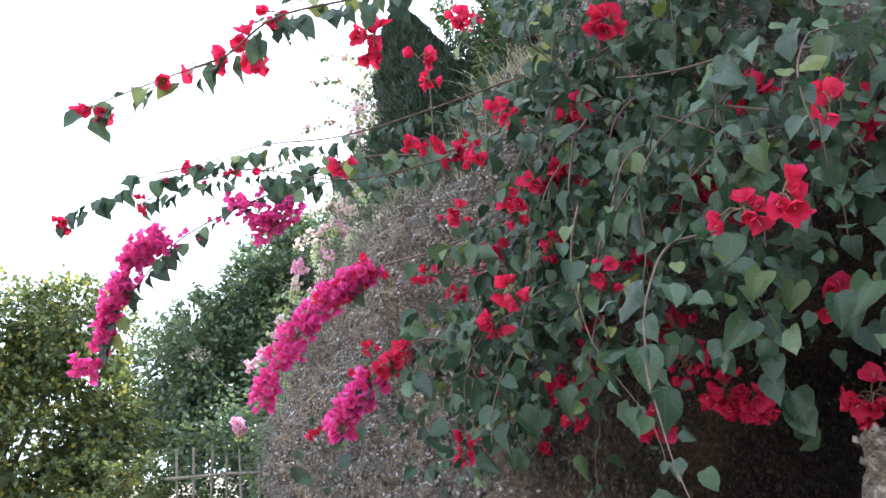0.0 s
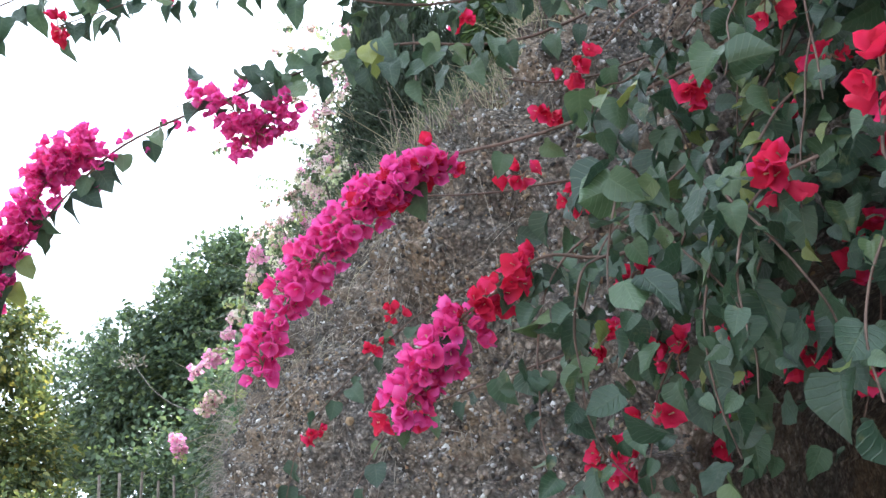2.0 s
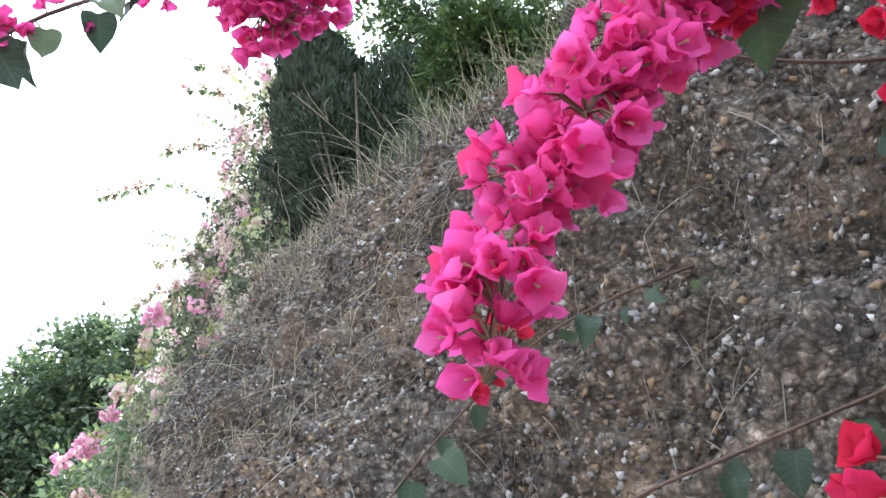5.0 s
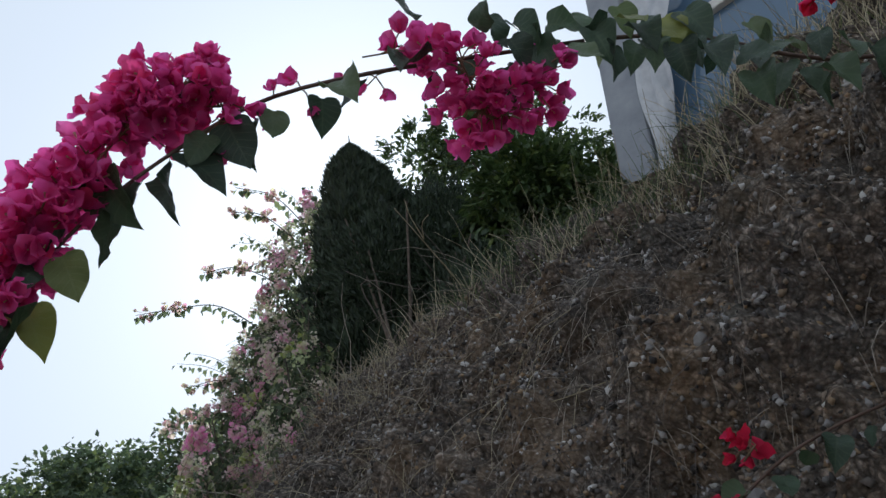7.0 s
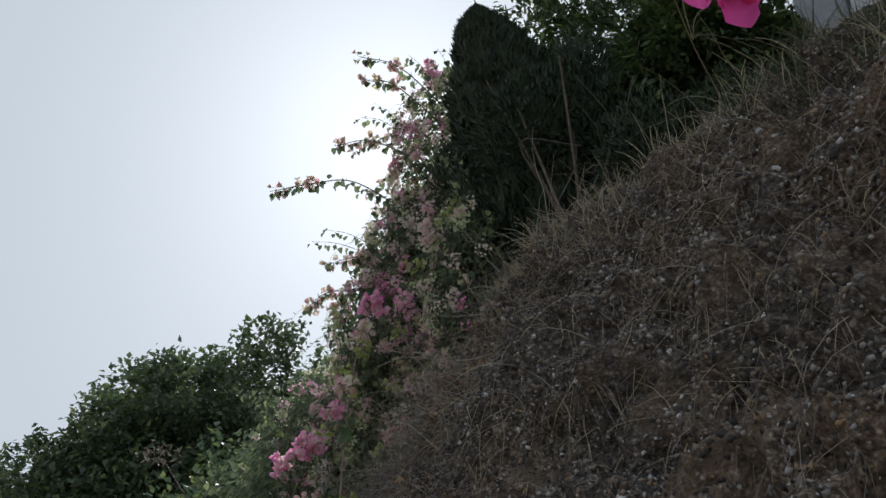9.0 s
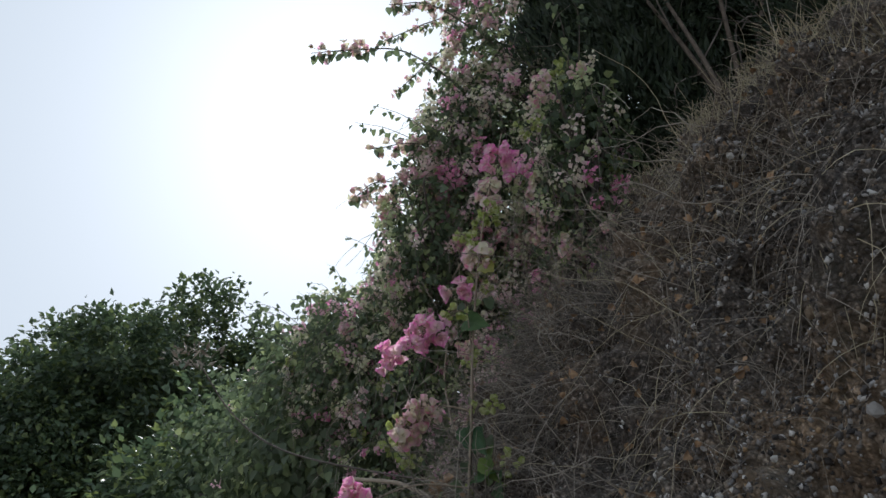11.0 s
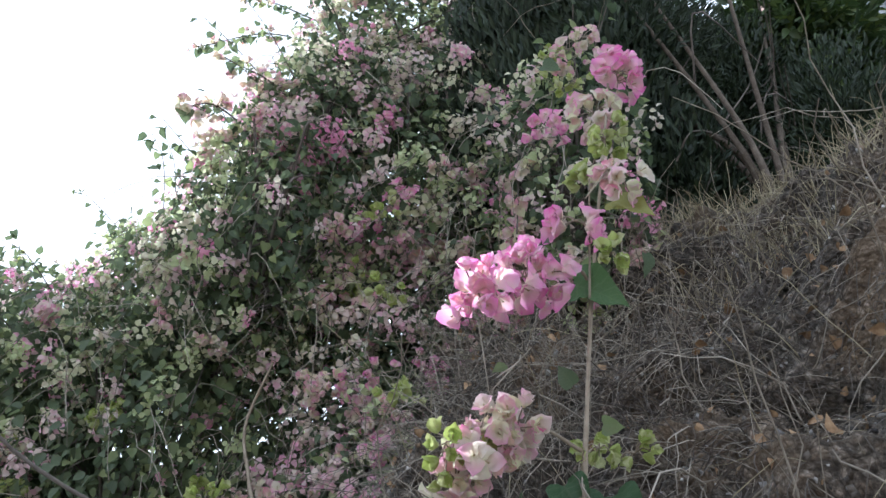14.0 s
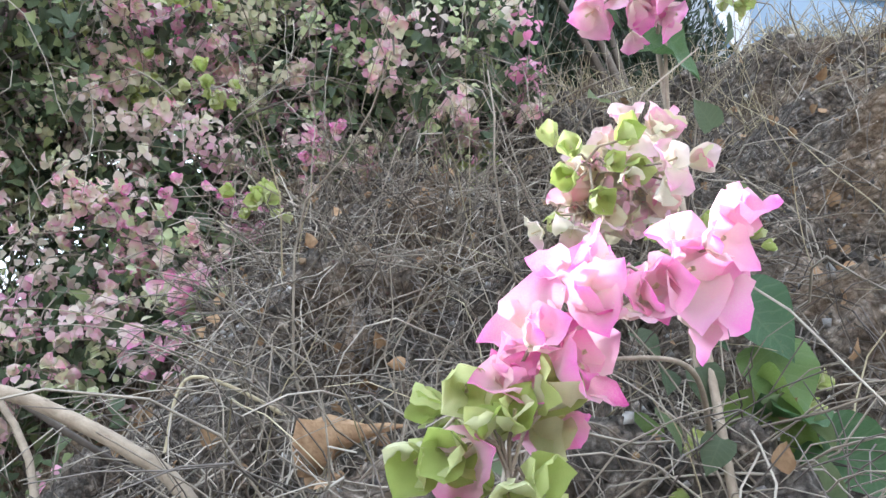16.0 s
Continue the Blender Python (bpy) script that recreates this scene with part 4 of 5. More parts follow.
for line in ([(-0.5, 6.45, 3.8), (-0.85, 6.4, 3.98), (-1.1, 6.36, 3.93), (-1.32, 6.33, 3.85)], [(-0.5, 6.7, 3.15), (-0.8, 6.6, 3.36), (-0.98, 6.55, 3.36), (-1.1, 6.52, 3.25)],
             [(-0.45, 6.6, 3.4), (-0.75, 6.55, 3.58), (-1.02, 6.5, 3.5)], [(-0.35, 6.3, 4.5), (-0.6, 6.3, 4.75), (-0.85, 6.2, 4.72)], [(-0.3, 6.3, 4.3), (-0.65, 6.1, 4.45), (-0.85, 6.0, 4.4)],
             [(0.168, 7.4, 5.155), (-0.291, 7.4, 4.901), (-0.659, 7.4, 4.485)],
             [(0.082, 7.4, 5.289), (-0.376, 7.4, 5.086), (-0.778, 7.4, 4.819)], [(-0.4, 6.4, 4.1), (-0.75, 6.3, 4.2), (-0.98, 6.25, 4.12)]):
    shoot(line, 0.005, pink, 0.022, 0.045, PALE_LEAF_MESHES, STRAW_DARK)
    for k in range(3):
        cluster([line[-1 - k % 2], line[-2]], 0.04, 8, PINK_FLOWERS, pink, 0.03)

for (c, r), n in zip(MOUND, (3, 4, 6, 5, 9, 6, 0, 0, 6, 2, 7, 4, 3)):
    p, d = shell(c, r, n * 8, 0.02)
    ok = (d[:, 0] < 0.1) & (d[:, 2] > 0.1)
    for q, o in list(zip(p[ok], d[ok]))[:n]:
        a, b = q + 0.12 * o + (0, 0, 0.05), q + 0.22 * o + (-0.06, -0.03, rng.uniform(-0.02, 0.08))
        shoot([q - 0.08 * o, a, b], 0.0025, pink, 0.024, 0.038, PALE_LEAF_MESHES, STRAW_DARK)

for at in ((-0.99, 6.42, 2.15), (-0.93, 6.35, 2.18), (-0.92, 6.37, 2.1), (-0.78, 5.95, 2.35), (-0.7, 6.1, 2.7)):
    cluster([at], 0.035, 10, YOUNG_FLOWERS, pink, 0.024, stem=STRAW)

# ---- the tall pink shoot that stands before the hedge ----
tall = thing("bougainvillea", (-0.98, 5.38, 1.2), "young bougainvillea shoot with pink and yellow-green bracts", "bougainvillea")
STEM = [(-1.0, 5.5, 0.9), (-1.02, 5.46, 1.6), (-1.0, 5.43, 2.0), (-0.98, 5.4, 2.3), (-0.94, 5.37, 2.6), (-0.86, 5.37, 2.9)]
shoot(STEM, 0.005, tall, 0, mat=PALE_BARK)
shoot([(-1.0, 5.45, 1.9), (-0.99, 5.41, 2.2), (-1.03, 5.36, 2.45)], 0.0036, tall, 0, mat=PALE_BARK)
for line in ([(-1.0, 5.43, 2.05), (-1.08, 5.45, 2.06), (-1.18, 5.48, 2.0)], [(-0.98, 5.4, 2.3), (-1.05, 5.4, 2.3), (-1.2, 5.45, 2.2)], [(-1.0, 5.45, 1.85), (-1.15, 5.47, 1.86), (-1.31, 5.55, 1.81)],
             [(-0.95, 5.38, 2.5), (-1.0, 5.34, 2.48), (-1.05, 5.36, 2.4)], [(-0.9, 5.37, 2.75), (-0.86, 5.36, 2.82)]):
    shoot(line, 0.003, tall, 0, mat=PALE_BARK)
for line, rad, n, fl, s in (([(-1.07, 5.43, 2.28), (-1.17, 5.43, 2.22), (-1.23, 5.44, 2.18)], 0.04, 52, HOT_FLOWERS, 0.029), ([(-1.1, 5.46, 2.05), (-1.17, 5.485, 2.0)], 0.042, 60, PINK_FLOWERS, 0.024),
                            ([(-1.13, 5.5, 2.01), (-1.17, 5.52, 1.98)], 0.03, 26, PINK_FLOWERS, 0.023), ([(-1.14, 5.49, 2.03), (-1.19, 5.51, 2.01)], 0.035, 16, YOUNG_FLOWERS, 0.022), ([(-1.3, 5.48, 1.85), (-1.305, 5.53, 1.825), (-1.31, 5.575, 1.785)], 0.028, 32, HOT_FLOWERS, 0.03),
                            ([(-1.3, 5.59, 1.81), (-1.31, 5.57, 1.745)], 0.03, 18, YOUNG_FLOWERS, 0.024), ([(-1.02, 5.38, 2.38), (-1.05, 5.38, 2.37)], 0.025, 9, HOT_FLOWERS, 0.03),
                            ([(-0.99, 5.33, 2.46)], 0.025, 10, PINK_FLOWERS, 0.032), ([(-0.87, 5.36, 2.78), (-0.88, 5.36, 2.82)], 0.035, 20, HOT_FLOWERS, 0.032),
                            ([(-0.92, 5.38, 2.62)], 0.035, 12, YOUNG_FLOWERS, 0.026), ([(-0.9, 5.4, 2.7)], 0.04, 14, PINK_FLOWERS, 0.03), ([(-0.95, 5.4, 2.52)], 0.03, 9, YOUNG_FLOWERS, 0.026)):
    cluster(line, rad, n, fl, tall, s, stem=PALE_BARK)
for at in ((-0.95, 5.38, 2.05), (-0.97, 5.42, 2.06), (-1.05, 5.33, 2.29), (-1.02, 5.33, 2.52), (-0.93, 5.36, 1.9), (-0.98, 5.46, 1.84)):
    cluster([at], 0.025, 8, YOUNG_FLOWERS, tall, 0.02, stem=PALE_BARK)
lp = np.array([(-0.98, 5.4, 1.99), (-0.97, 5.38, 1.94), (-0.96, 5.4, 1.91), (-0.95, 5.38, 1.88), (-0.94, 5.52, 1.9), (-0.95, 5.36, 1.86), (-0.99, 5.45, 2.0), (-1.0, 5.46, 2.01), (-0.96, 5.36, 2.45), (-1.0, 5.42, 2.3)])
pieces_of("leaf", YELLOWING_MESHES, lp, turns(np.array([0.0, -0.3, -0.8]) + 0 * lp, np.array([-0.9, 0.0, 0.2]) + 0 * lp, 0.3), rng.uniform(0.062, 0.085, len(lp)), tall)
lp = np.array([(-1.0, 5.42, 2.0)]) + rng.normal(0, 1, (26, 3)) * (0.05, 0.06, 0.28)
pieces_of("leaf", [PALE_LEAF_MESHES[0]], lp, turns(np.array([-0.2, -0.3, -0.5]) + 0 * lp, np.array([-0.9, -0.2, 0.3]) + 0 * lp, 0.5), rng.uniform(0.02, 0.04, 26), tall)

# ---- cypress on the crest ----
cyp = thing("cypress", (0.02, 6.0, 2.95), "dense dark green cypress on the crest of the bank", "cypress tree")
axis = smooth_line([(0.2, 6.0, 2.8), (0.12, 6.0, 3.6), (-0.04, 6.0, 4.4), (-0.14, 6.0, 4.8), (-0.18, 6.0, 5.08)], 30)
part("trunk", *tube(axis, np.interp(np.arange(30), [0, 20, 29], [0.06, 0.012, 0.003]), 8), BARK, cyp)
for k in range(9):
    w = k * 0.7
    part("limb", *tube(smooth_line([(0.1, 6.0, 2.85), (0.1 + 0.16 * math.cos(w), 6 + 0.16 * math.sin(w), 3.15), (0.06 + 0.3 * math.cos(w), 6 + 0.28 * math.sin(w), 3.9)], 10), np.linspace(0.022, 0.006, 10), 5), BARK, cyp)
n = 60000
u = rng.uniform(0, 1, n) ** 0.8
zc = 2.95 + 2.04 * u
rad = np.interp(u, [0, 0.1, 0.35, 0.6, 0.78, 0.9, 0.96, 1.0], [0.3, 0.46, 0.46, 0.37, 0.25, 0.13, 0.06, 0.01])
w = rng.uniform(0, 2 * np.pi, n)
cx = np.interp(zc, axis[:, 2], axis[:, 0])
lump = np.array([1 + 0.3 * noise.noise(Vector((math.cos(a) * 2, math.sin(a) * 2, z * 2.5))) + 0.24 * noise.noise(Vector((math.cos(a) * 6, math.sin(a) * 6, z * 8))) for a, z in zip(w, zc)])
rr = rad * lump * (1 - 0.45 * rng.random(n) ** 2)
p = np.c_[cx + rr * np.cos(w), 6 + rr * np.sin(w), zc]
d = np.c_[np.cos(w), np.sin(w), 0 * w]
part("crown", *scattered(NARROW, p, turns(d * 0.6 + np.array([0, 0, 0.9]), d, 0.35), rng.uniform(0.03, 0.07, n) * np.interp(rad, [0, 0.12], [0.45, 1.0])), CYPRESS, cyp)


# ---- dark many-stemmed juniper beside it ----
jun = thing("juniper", (0.0, 5.45, 2.95), "dark many-stemmed juniper bush beside the cypress", "juniper bush")
for k in range(12):
    w = k * 2.4
    q = np.array([0.25 + 0.55 * math.cos(w) * (0.5 + 0.05 * k), 5.6 + 0.3 * math.sin(w), 3.7 + 0.06 * k])
    part("limb", *tube(smooth_line([(0.03 + 0.06 * math.cos(w), 5.34 + 0.03 * math.sin(w), 2.88), (0.1 + 0.14 * math.cos(w), 5.38 + 0.06 * math.sin(w), 3.25), q], 12), np.linspace(0.014, 0.005, 12), 6), BARK, jun)
for k in range(16):
    w = rng.uniform(0, 6.3)
    a = np.array([0.1 + 0.2 * math.cos(w), 5.5 + 0.12 * math.sin(w), rng.uniform(3.2, 3.6)])
    part("twig", *tube(smooth_line([a, a + (rng.uniform(-0.12, 0.12), -0.08, rng.uniform(0.05, 0.2)), a + (rng.uniform(-0.28, 0.28), -0.16, rng.uniform(0.1, 0.35))], 8), np.linspace(0.004, 0.0015, 8), 4), STRAW_DARK, jun)
dark = []
for c, r, n in (((0.2, 5.6, 3.2), (0.34, 0.25, 0.32), 5000), ((0.75, 5.45, 3.3), (0.4, 0.25, 0.3), 6000), ((0.35, 5.8, 3.95), (0.42, 0.35, 0.55), 13500), ((0.85, 5.7, 3.85), (0.45, 0.35, 0.5), 13500), ((1.25, 5.75, 3.8), (0.4, 0.3, 0.42), 9000), ((0.35, 5.9, 4.3), (0.3, 0.3, 0.36), 8000), ((0.9, 5.35, 3.6), (0.42, 0.28, 0.42), 9500), ((0.42, 5.5, 3.7), (0.32, 0.25, 0.42), 7500), ((1.4, 5.22, 3.55), (0.32, 0.25, 0.4), 6500), ((0.45, 5.2, 3.4), (0.36, 0.24, 0.38), 6500), ((0.8, 5.1, 3.5), (0.32, 0.22, 0.38), 5500), ((0.05, 5.68, 3.85), (0.38, 0.28, 0.4), 8000), ((-0.05, 5.85, 3.35), (0.35, 0.25, 0.45), 8000), ((0.4, 5.8, 3.4), (0.4, 0.25, 0.4), 7000)):
    p, d = shell(c, r, n, 0.7)
    dark.append(scattered(NARROW, p, turns(d + np.array([0, 0, 0.5]), d + rng.normal(0, 0.4, d.shape), 0.4), rng.uniform(0.022, 0.046, n)))
part("crown", *joined(dark), CYPRESS, jun)


# ---- broadleaf trees and shrubs ----
def limb_set(base, top, tips, thick, mat, parent):
    line = smooth_line([base, (np.array(base) + top) / 2 + rng.normal(0, 0.05, 3), top], 14)
    part("trunk", *tube(line, np.linspace(thick, thick * 0.55, 14), 9), mat, parent)
    for q in tips:
        k = int(rng.integers(7, 14))
        mid = (line[k] + q) / 2 + rng.normal(0, 0.06, 3) * np.linalg.norm(q - line[k])
        part("limb", *tube(smooth_line([line[k], mid, q], 10), np.linspace(thick * 0.5, thick * 0.08, 10), 6), mat, parent)


def tree(name, label, base, blobs, per, leaf, mat, thick, template=SMALL, category="tree", depth=0.6):
    t = thing(name, base, label, category)
    cs = np.array([b[0] for b in blobs])
    limb_set(np.array(base), cs.mean(0) - (0, 0, 0.25 * np.ptp(cs[:, 2]) + 0.1), cs, thick, BARK, t)
    leaves = []
    for (c, r), m in zip(blobs, per):
        # each blob is made of many small tufts with gaps between them
        k = max(10, m // 26)
        tuft, out = shell(c, r, k, depth)
        p = np.repeat(tuft, 26, 0) + rng.normal(0, 1, (k * 26, 3)) * np.array(r) * 0.085
        o = np.repeat(out, 26, 0)
        leaves.append(scattered(template, p, turns(o + np.array([0, 0, -0.4]), o + np.array([0, 0, 0.8]), 0.5), leaf * rng.uniform(0.6, 1.3, k * 26)))
    part("crown", *joined(leaves), mat, t)
    return t


tree("shrub", "open broadleaf shrub behind the crest beside the cypress", (0.9, 6.6, 3.1),
     [((0.45, 6.6, 5.3), (0.36, 0.35, 0.42)), ((0.95, 6.6, 5.4), (0.4, 0.4, 0.45)), ((1.4, 6.6, 5.45), (0.42, 0.4, 0.4)), ((1.85, 6.6, 5.25), (0.36, 0.4, 0.4)), ((0.6, 6.6, 4.6), (0.5, 0.45, 0.45)), ((1.2, 6.6, 4.75), (0.5, 0.4, 0.45)), ((1.8, 6.7, 4.6), (0.4, 0.4, 0.4)), ((0.75, 6.2, 4.1), (0.4, 0.3, 0.4)), ((0.75, 6.6, 5.75), (0.3, 0.3, 0.35)), ((0.9, 5.65, 4.2), (0.42, 0.3, 0.4)), ((1.35, 5.6, 4.1), (0.4, 0.3, 0.4)), ((1.0, 5.95, 4.55), (0.4, 0.3, 0.35)), ((0.72, 5.25, 4.08), (0.36, 0.24, 0.42)), ((1.15, 5.15, 4.0), (0.36, 0.22, 0.42)), ((1.25, 6.6, 5.95), (0.36, 0.3, 0.32)), ((1.75, 6.6, 5.75), (0.32, 0.3, 0.3))],
     [1600, 1900, 1800, 1500, 2200, 2200, 1700, 1900, 1100, 5200, 5200, 3000, 6500, 6000, 1000, 900], 0.058, SHRUB, 0.04, LANCE, "shrub")
tree("shrub", "low green bush with upright leaves on the crest", (0.35, 5.2, 2.95),
     [((0.4, 5.3, 3.3), (0.22, 0.22, 0.25)), ((0.62, 5.2, 3.35), (0.2, 0.2, 0.22))], [800, 700], 0.05, LEAF_LIGHT, 0.008, NARROW, "shrub")
tree("tree", "large dark green tree beyond the lane", (-4.2, 21.5, -0.06),
     [((-5.6, 20.5, 3.8), (1.4, 1.5, 1.8)), ((-4.6, 21.0, 5.4), (1.4, 1.4, 1.4)), ((-3.2, 21.5, 6.6), (1.5, 1.5, 1.5)), ((-3.8, 20.5, 3.2), (1.9, 1.4, 2.2)), ((-2.2, 21.5, 5.0), (1.7, 1.4, 2.0)), ((-6.4, 21, 2.6), (0.9, 1.0, 1.2))],
     [7000, 7000, 7000, 9000, 7000, 3500], 0.15, TREE_DARK, 0.28)
tree("tree", "rounded dark tree in the distance beyond the bank", (-4.2, 25.5, -0.06),
     [((-4.6, 25, 7.0), (1.6, 1.6, 2.0)), ((-3.0, 25.5, 7.4), (1.6, 1.5, 2.0)), ((-6.6, 25, 5.2), (1.6, 1.6, 2.0)), ((-8.3, 25, 4.0), (1.7, 1.6, 2.2)), ((-1.4, 25, 8.0), (1.6, 1.5, 2.2)), ((-4.0, 25, 4.0), (3.0, 1.6, 2.6)), ((0.2, 25, 6.6), (1.8, 1.5, 2.0))],
     [5000, 5000, 5000, 5000, 5000, 7000, 5000], 0.18, TREE_DARK, 0.3)
tree("tree", "yellow-green leafy tree growing beside the lane", (-7.2, 13.5, -0.06),
     [((-7.3, 12.9, 3.6), (1.4, 1.4, 1.2)), ((-5.8, 13.2, 3.85), (0.85, 1.0, 0.85)), ((-6.5, 12.9, 2.2), (1.4, 1.2, 1.2)), ((-5.4, 13.5, 2.2), (0.7, 0.9, 0.95)), ((-8.6, 13.2, 3.4), (1.4, 1.4, 1.6)), ((-6.3, 13.2, 0.8), (1.7, 1.2, 1.1))],
     [8500, 6500, 9000, 6000, 6000, 6500], 0.1, TREE_LIGHT, 0.11)
tree("bush", "sunlit yellow-green bush at the end of the lane", (-4.4, 12.0, -0.06),
     [((-4.4, 12, 1.1), (0.6, 0.6, 0.75)), ((-3.95, 12.2, 0.8), (0.5, 0.6, 0.65)), ((-5.1, 12.2, 1.2), (0.7, 0.6, 0.8))], [2000, 1800, 1800], 0.08, TREE_LIGHT, 0.06, SMALL, "bush")
tree("bush", "dark hanging bush at the far end of the bank", (-1.3, 10.6, -0.06),
     [((-1.6, 10.4, 2.0), (0.6, 0.8, 1.3)), ((-1.5, 11.5, 2.5), (0.9, 0.8, 0.8)), ((-2.0, 11.5, 1.9), (0.6, 0.8, 1.4)), ((-3.0, 12.6, 1.1), (1.2, 0.8, 1.5))], [3400, 3000, 3000, 10000], 0.09, TREE_DARK, 0.06, SMALL, "bush")

# ---- pole fence at the end of the lane ----
fence = thing("fence", (-1.9, 7.6, 0), "rough fence of thin weathered poles beside the bank", "fence")
for k in range(7):
    x = -2.35 + 0.14 * k
    part("pole", *tube([(x, 7.6, -0.02), (x + 0.01, 7.6, 0.9), (x + rng.uniform(-0.03, 0.03), 7.6, 1.62 + rng.uniform(0, 0.16))], [0.014, 0.012, 0.01], 6), WEATHERED, fence)
for z in (0.55, 1.05, 1.52):
    part("rail", *tube([(-2.45, 7.585, z), (-1.9, 7.58, z + 0.015), (-1.42, 7.585, z)], 0.013, 6), WEATHERED, fence)

# ---- bent dry stalk with a withered head ----
stalk = thing("dry_stalk", (-1.0, 6.05, 1.95), "bent bare stalk with a withered seed head", "dry stalk")
part("stem", *tube(smooth_line([(-0.8, 6.05, 1.95), (-1.1, 6.09, 2.0), (-1.41, 6.1, 2.07), (-1.58, 6.08, 2.18), (-1.7, 6.04, 2.34)], 24), np.linspace(0.004, 0.0024, 24), 6), STRAW_DARK, stalk)
p = np.array([(-1.71, 6.04, 2.36)]) + rng.normal(0, 0.03, (60, 3)) * (1.3, 1, 0.7)
part("seed_head", *scattered(NARROW, p, random_frames(60), rng.uniform(0.02, 0.05, 60)), STRAW, stalk, kind="stuff")
cane = thing("cane", (-0.84, 5.99, 1.6), "smooth brown cane leaning out of the hedge", "cane")
part("stem", *tube(smooth_line([(-0.86, 5.82, 1.7), (-0.97, 5.92, 1.88), (-1.01, 5.96, 1.92), (-1.05, 6.01, 1.95), (-1.09, 6.05, 1.965), (-1.2, 6.2, 2.0)], 24), np.linspace(0.009, 0.006, 24), 8), PALE_BARK, cane)
upright = thing("cane", (-0.72, 6.291, 1.6), "pale upright cane bent among the hedge flowers", "cane")
part("stem", *tube(smooth_line([(-0.72, 6.46, 2.609), (-0.72, 6.535, 2.459), (-0.72, 6.497, 2.332), (-0.72, 6.45, 2.234), (-0.72, 6.291, 2.023), (-0.74, 6.191000000000001, 1.6)], 24), np.linspace(0.0035, 0.0065, 24), 7), PALE_BARK, upright)
curl = thing("withered_leaf", (-0.97, 5.79, 1.885), "curled withered brown leaf caught in dry stems", "leaf")
part("blade", *scattered(blade(*OUTLINE, 1.3, 0.7, 1.4, 0.5)[:2], np.array([(-0.97, 5.79, 1.885)]), turns(np.array([(-0.3, -0.5, 0.5)]), np.array([(-0.8, 0.3, 0.5)])), [0.075]), WITHERED, curl)

bent = thing("dry_stalk", (-0.82, 5.8, 1.95), "bleached dead stalk bent over among dry stems", "dry stalk")
part("stem", *tube(smooth_line([(-0.8, 5.78, 1.93), (-0.84, 5.84, 1.97), (-0.89, 5.9, 2.01), (-0.92, 5.95, 2.03), (-0.925, 5.97, 2.01), (-0.92, 5.98, 1.95)], 20), np.linspace(0.003, 0.0018, 20), 6), STRAW_PALE, bent)

bare = thing("dry_stalk", (-0.16, 3.88, 2.75), "bare pale twig leaning out from the crest grass", "dry stalk")
part("stem", *tube(smooth_line([(-0.06, 3.97, 2.58), (-0.12, 3.92, 2.73), (-0.16, 3.87, 2.78), (-0.26, 3.77, 2.81), (-0.33, 3.69, 2.82), (-0.41, 3.59, 2.82)], 16), np.linspace(0.0024, 0.0012, 16), 5), STRAW_PALE, bare)
for q in ((-0.38, 3.6, 2.86), (-0.3, 3.66, 2.86)):
    part("side_twig", *tube(smooth_line([(-0.3, 3.72, 2.82), (np.array(q) + (-0.33, 3.69, 2.82)) / 2, q], 6), np.linspace(0.0014, 0.0008, 6), 4), STRAW_PALE, bare)

# ---- blue house above the bank ----
house = thing("house", (1.5, 5.0, 3.3), "faded blue house with white window frames above the bank", "house")
along, back = Vector((0.44, -0.9, 0)).normalized(), Vector((0.9, 0.44, 0)).normalized()
corner = Vector((1.12, 4.95, 0))


def house_box(name, a0, a1, b0, b1, z0, z1, mat, bevel=0.006, label="", parent=None):
    bm = bmesh.new()
    c = corner + along * (a0 + a1) / 2 + back * (b0 + b1) / 2
    m = Matrix(((along.x, back.x, 0, c.x), (along.y, back.y, 0, c.y), (0, 0, 1, (z0 + z1) / 2), (0, 0, 0, 1)))
    box_bm(bm, (a1 - a0, b1 - b0, z1 - z0), m, bevel)
    return part_bm(name, bm, mat, parent or house, label)


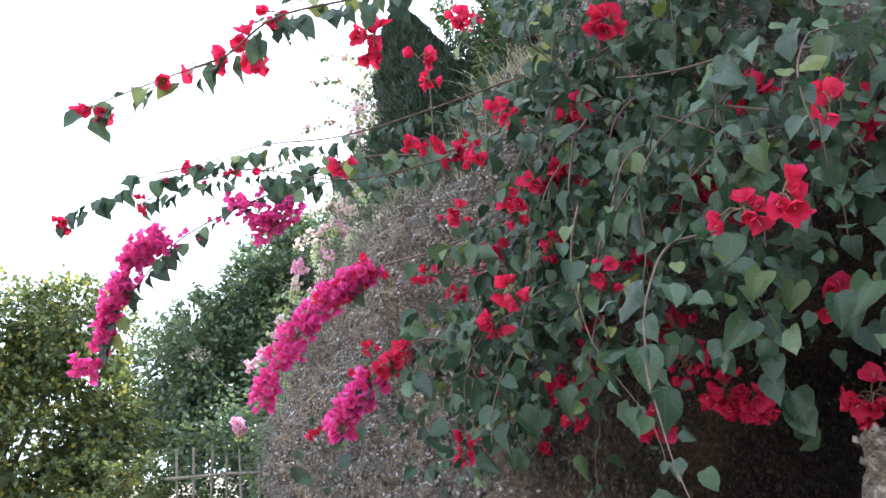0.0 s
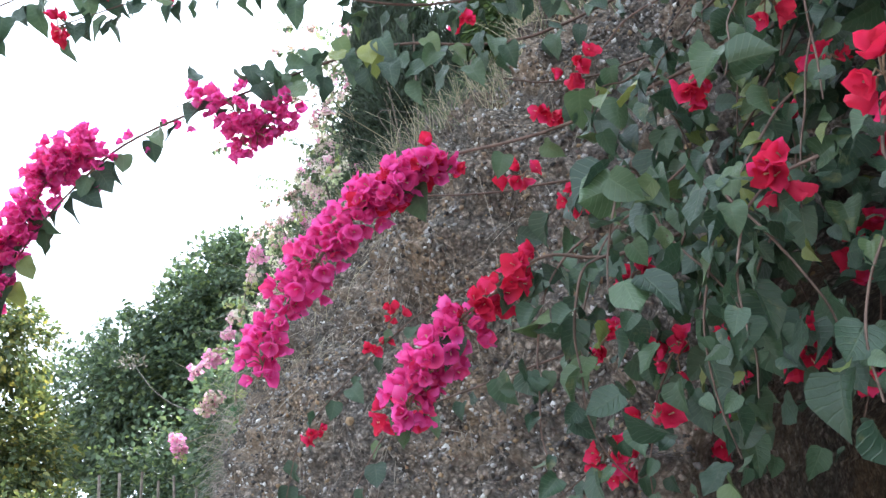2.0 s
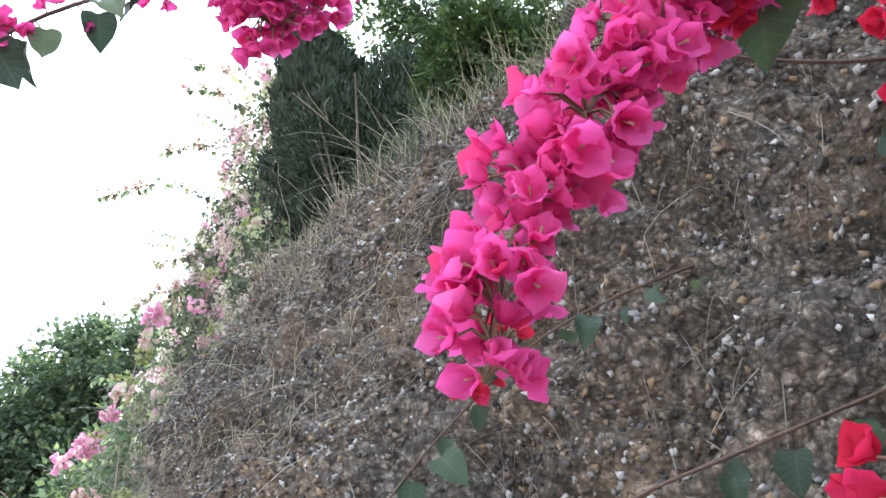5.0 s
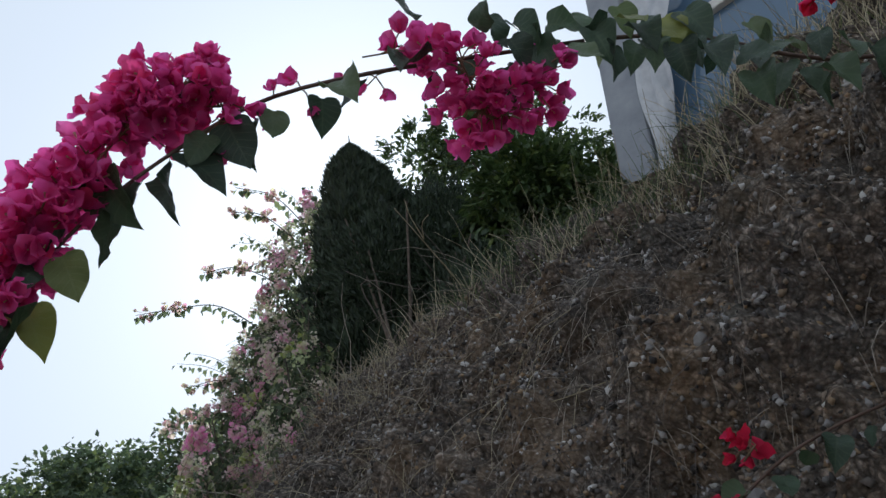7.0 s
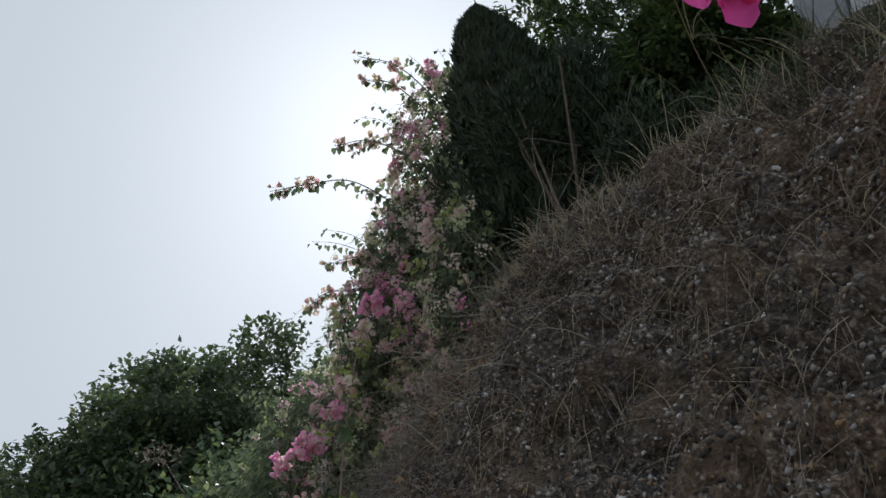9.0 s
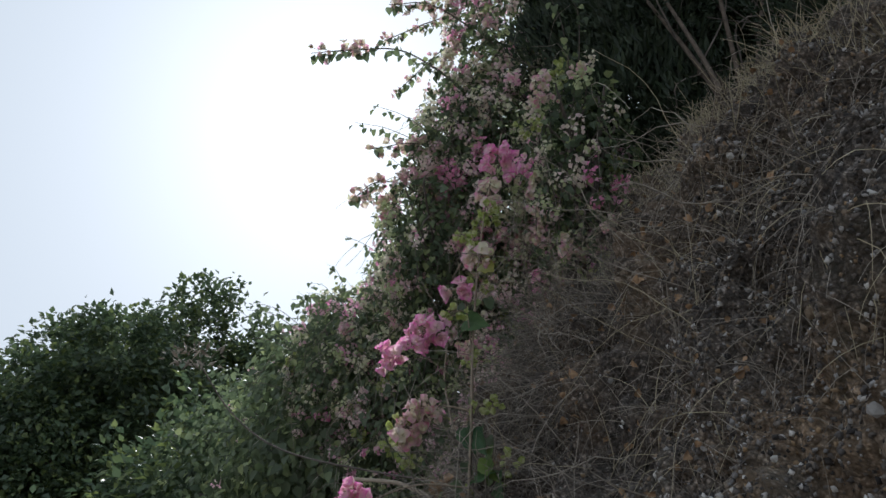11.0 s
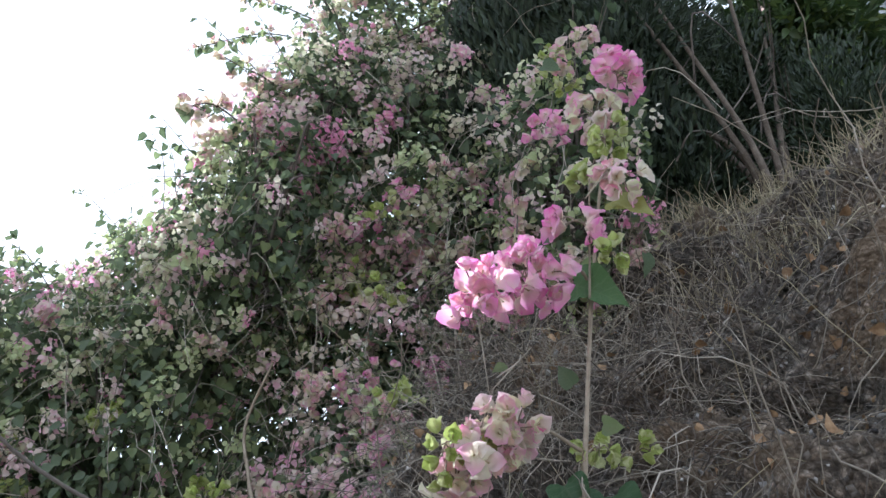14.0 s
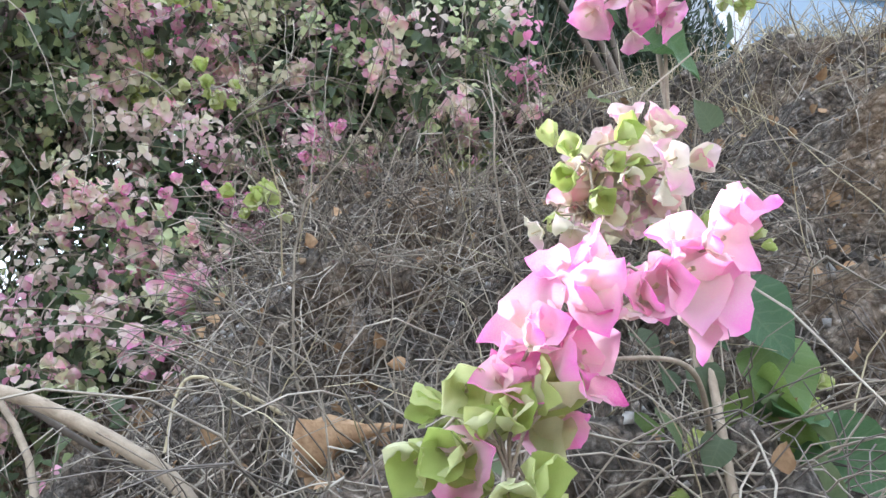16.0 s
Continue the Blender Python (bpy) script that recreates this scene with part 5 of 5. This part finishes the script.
house_box("corner_post", -0.02, 0.2, -0.03, 0.2, 2.6, 6.3, CONCRETE)
house_box("wall", 0.2, 4.0, 0.04, 0.18, 2.6, 3.7, BLUE_PAINT)
house_box("wall", 0.2, 4.0, 0.04, 0.18, 5.6, 6.3, BLUE_PAINT)
house_box("wall", -0.02, 0.14, 0.2, 1.9, 2.6, 6.3, BLUE_PAINT)
house_box("wall", 3.86, 4.0, 0.2, 1.9, 2.6, 6.3, BLUE_PAINT)
house_box("wall", 0.14, 3.86, 1.76, 1.9, 2.6, 6.3, BLUE_PAINT)
# torn pale sheet hanging on the wall beside the post
u, v = np.meshgrid(np.linspace(0, 1, 13), np.linspace(0, 1, 17), indexing="ij")
sa = 0.22 + 0.3 * u * (0.75 + 0.25 * np.sin(5 * v + 1)) + 0.02 * np.sin(13 * v)
sb = -0.03 - 0.035 * np.abs(np.sin(7 * u + 2 * v)) - 0.03 * u * np.sin(6 * v)
sz = 5.2 - (1.75 - 0.5 * u + 0.06 * np.sin(17 * u)) * v
sheet = [tuple(corner + along * float(a) + back * float(b) + Vector((0, 0, float(z)))) for a, b, z in zip(sa.ravel(), sb.ravel(), sz.ravel())]
part("sheet", sheet, [(i * 17 + j, i * 17 + j + 1, i * 17 + j + 18, i * 17 + j + 17) for i in range(12) for j in range(16)], SHEET, house, "torn pale plastic sheet")
house_box("roof", -0.06, 4.1, -0.1, 2.0, 6.3, 6.45, ROOFING)
for k in range(3):
    a0 = 0.2 + 1.25 * k
    w = house_box("window_frame", a0, a0 + 0.06, 0.02, 0.14, 3.7, 5.6, WHITE_PAINT, 0.004)
    house_box("mullion", a0 + 1.19, a0 + 1.25, 0.02, 0.14, 3.7, 5.6, WHITE_PAINT, 0.004, parent=w)
    house_box("sill", a0 + 0.06, a0 + 1.19, -0.02, 0.16, 3.7, 3.77, WHITE_PAINT, 0.004, parent=w)
    house_box("transom", a0 + 0.06, a0 + 1.19, 0.03, 0.12, 4.84, 4.9, WHITE_PAINT, 0.004, parent=w)
    house_box("lintel", a0 + 0.06, a0 + 1.19, 0.02, 0.14, 5.53, 5.6, WHITE_PAINT, 0.004, parent=w)
    house_box("pane", a0 + 0.06, a0 + 1.19, 0.07, 0.08, 3.77, 5.53, DARK_GLASS, 0, parent=w)
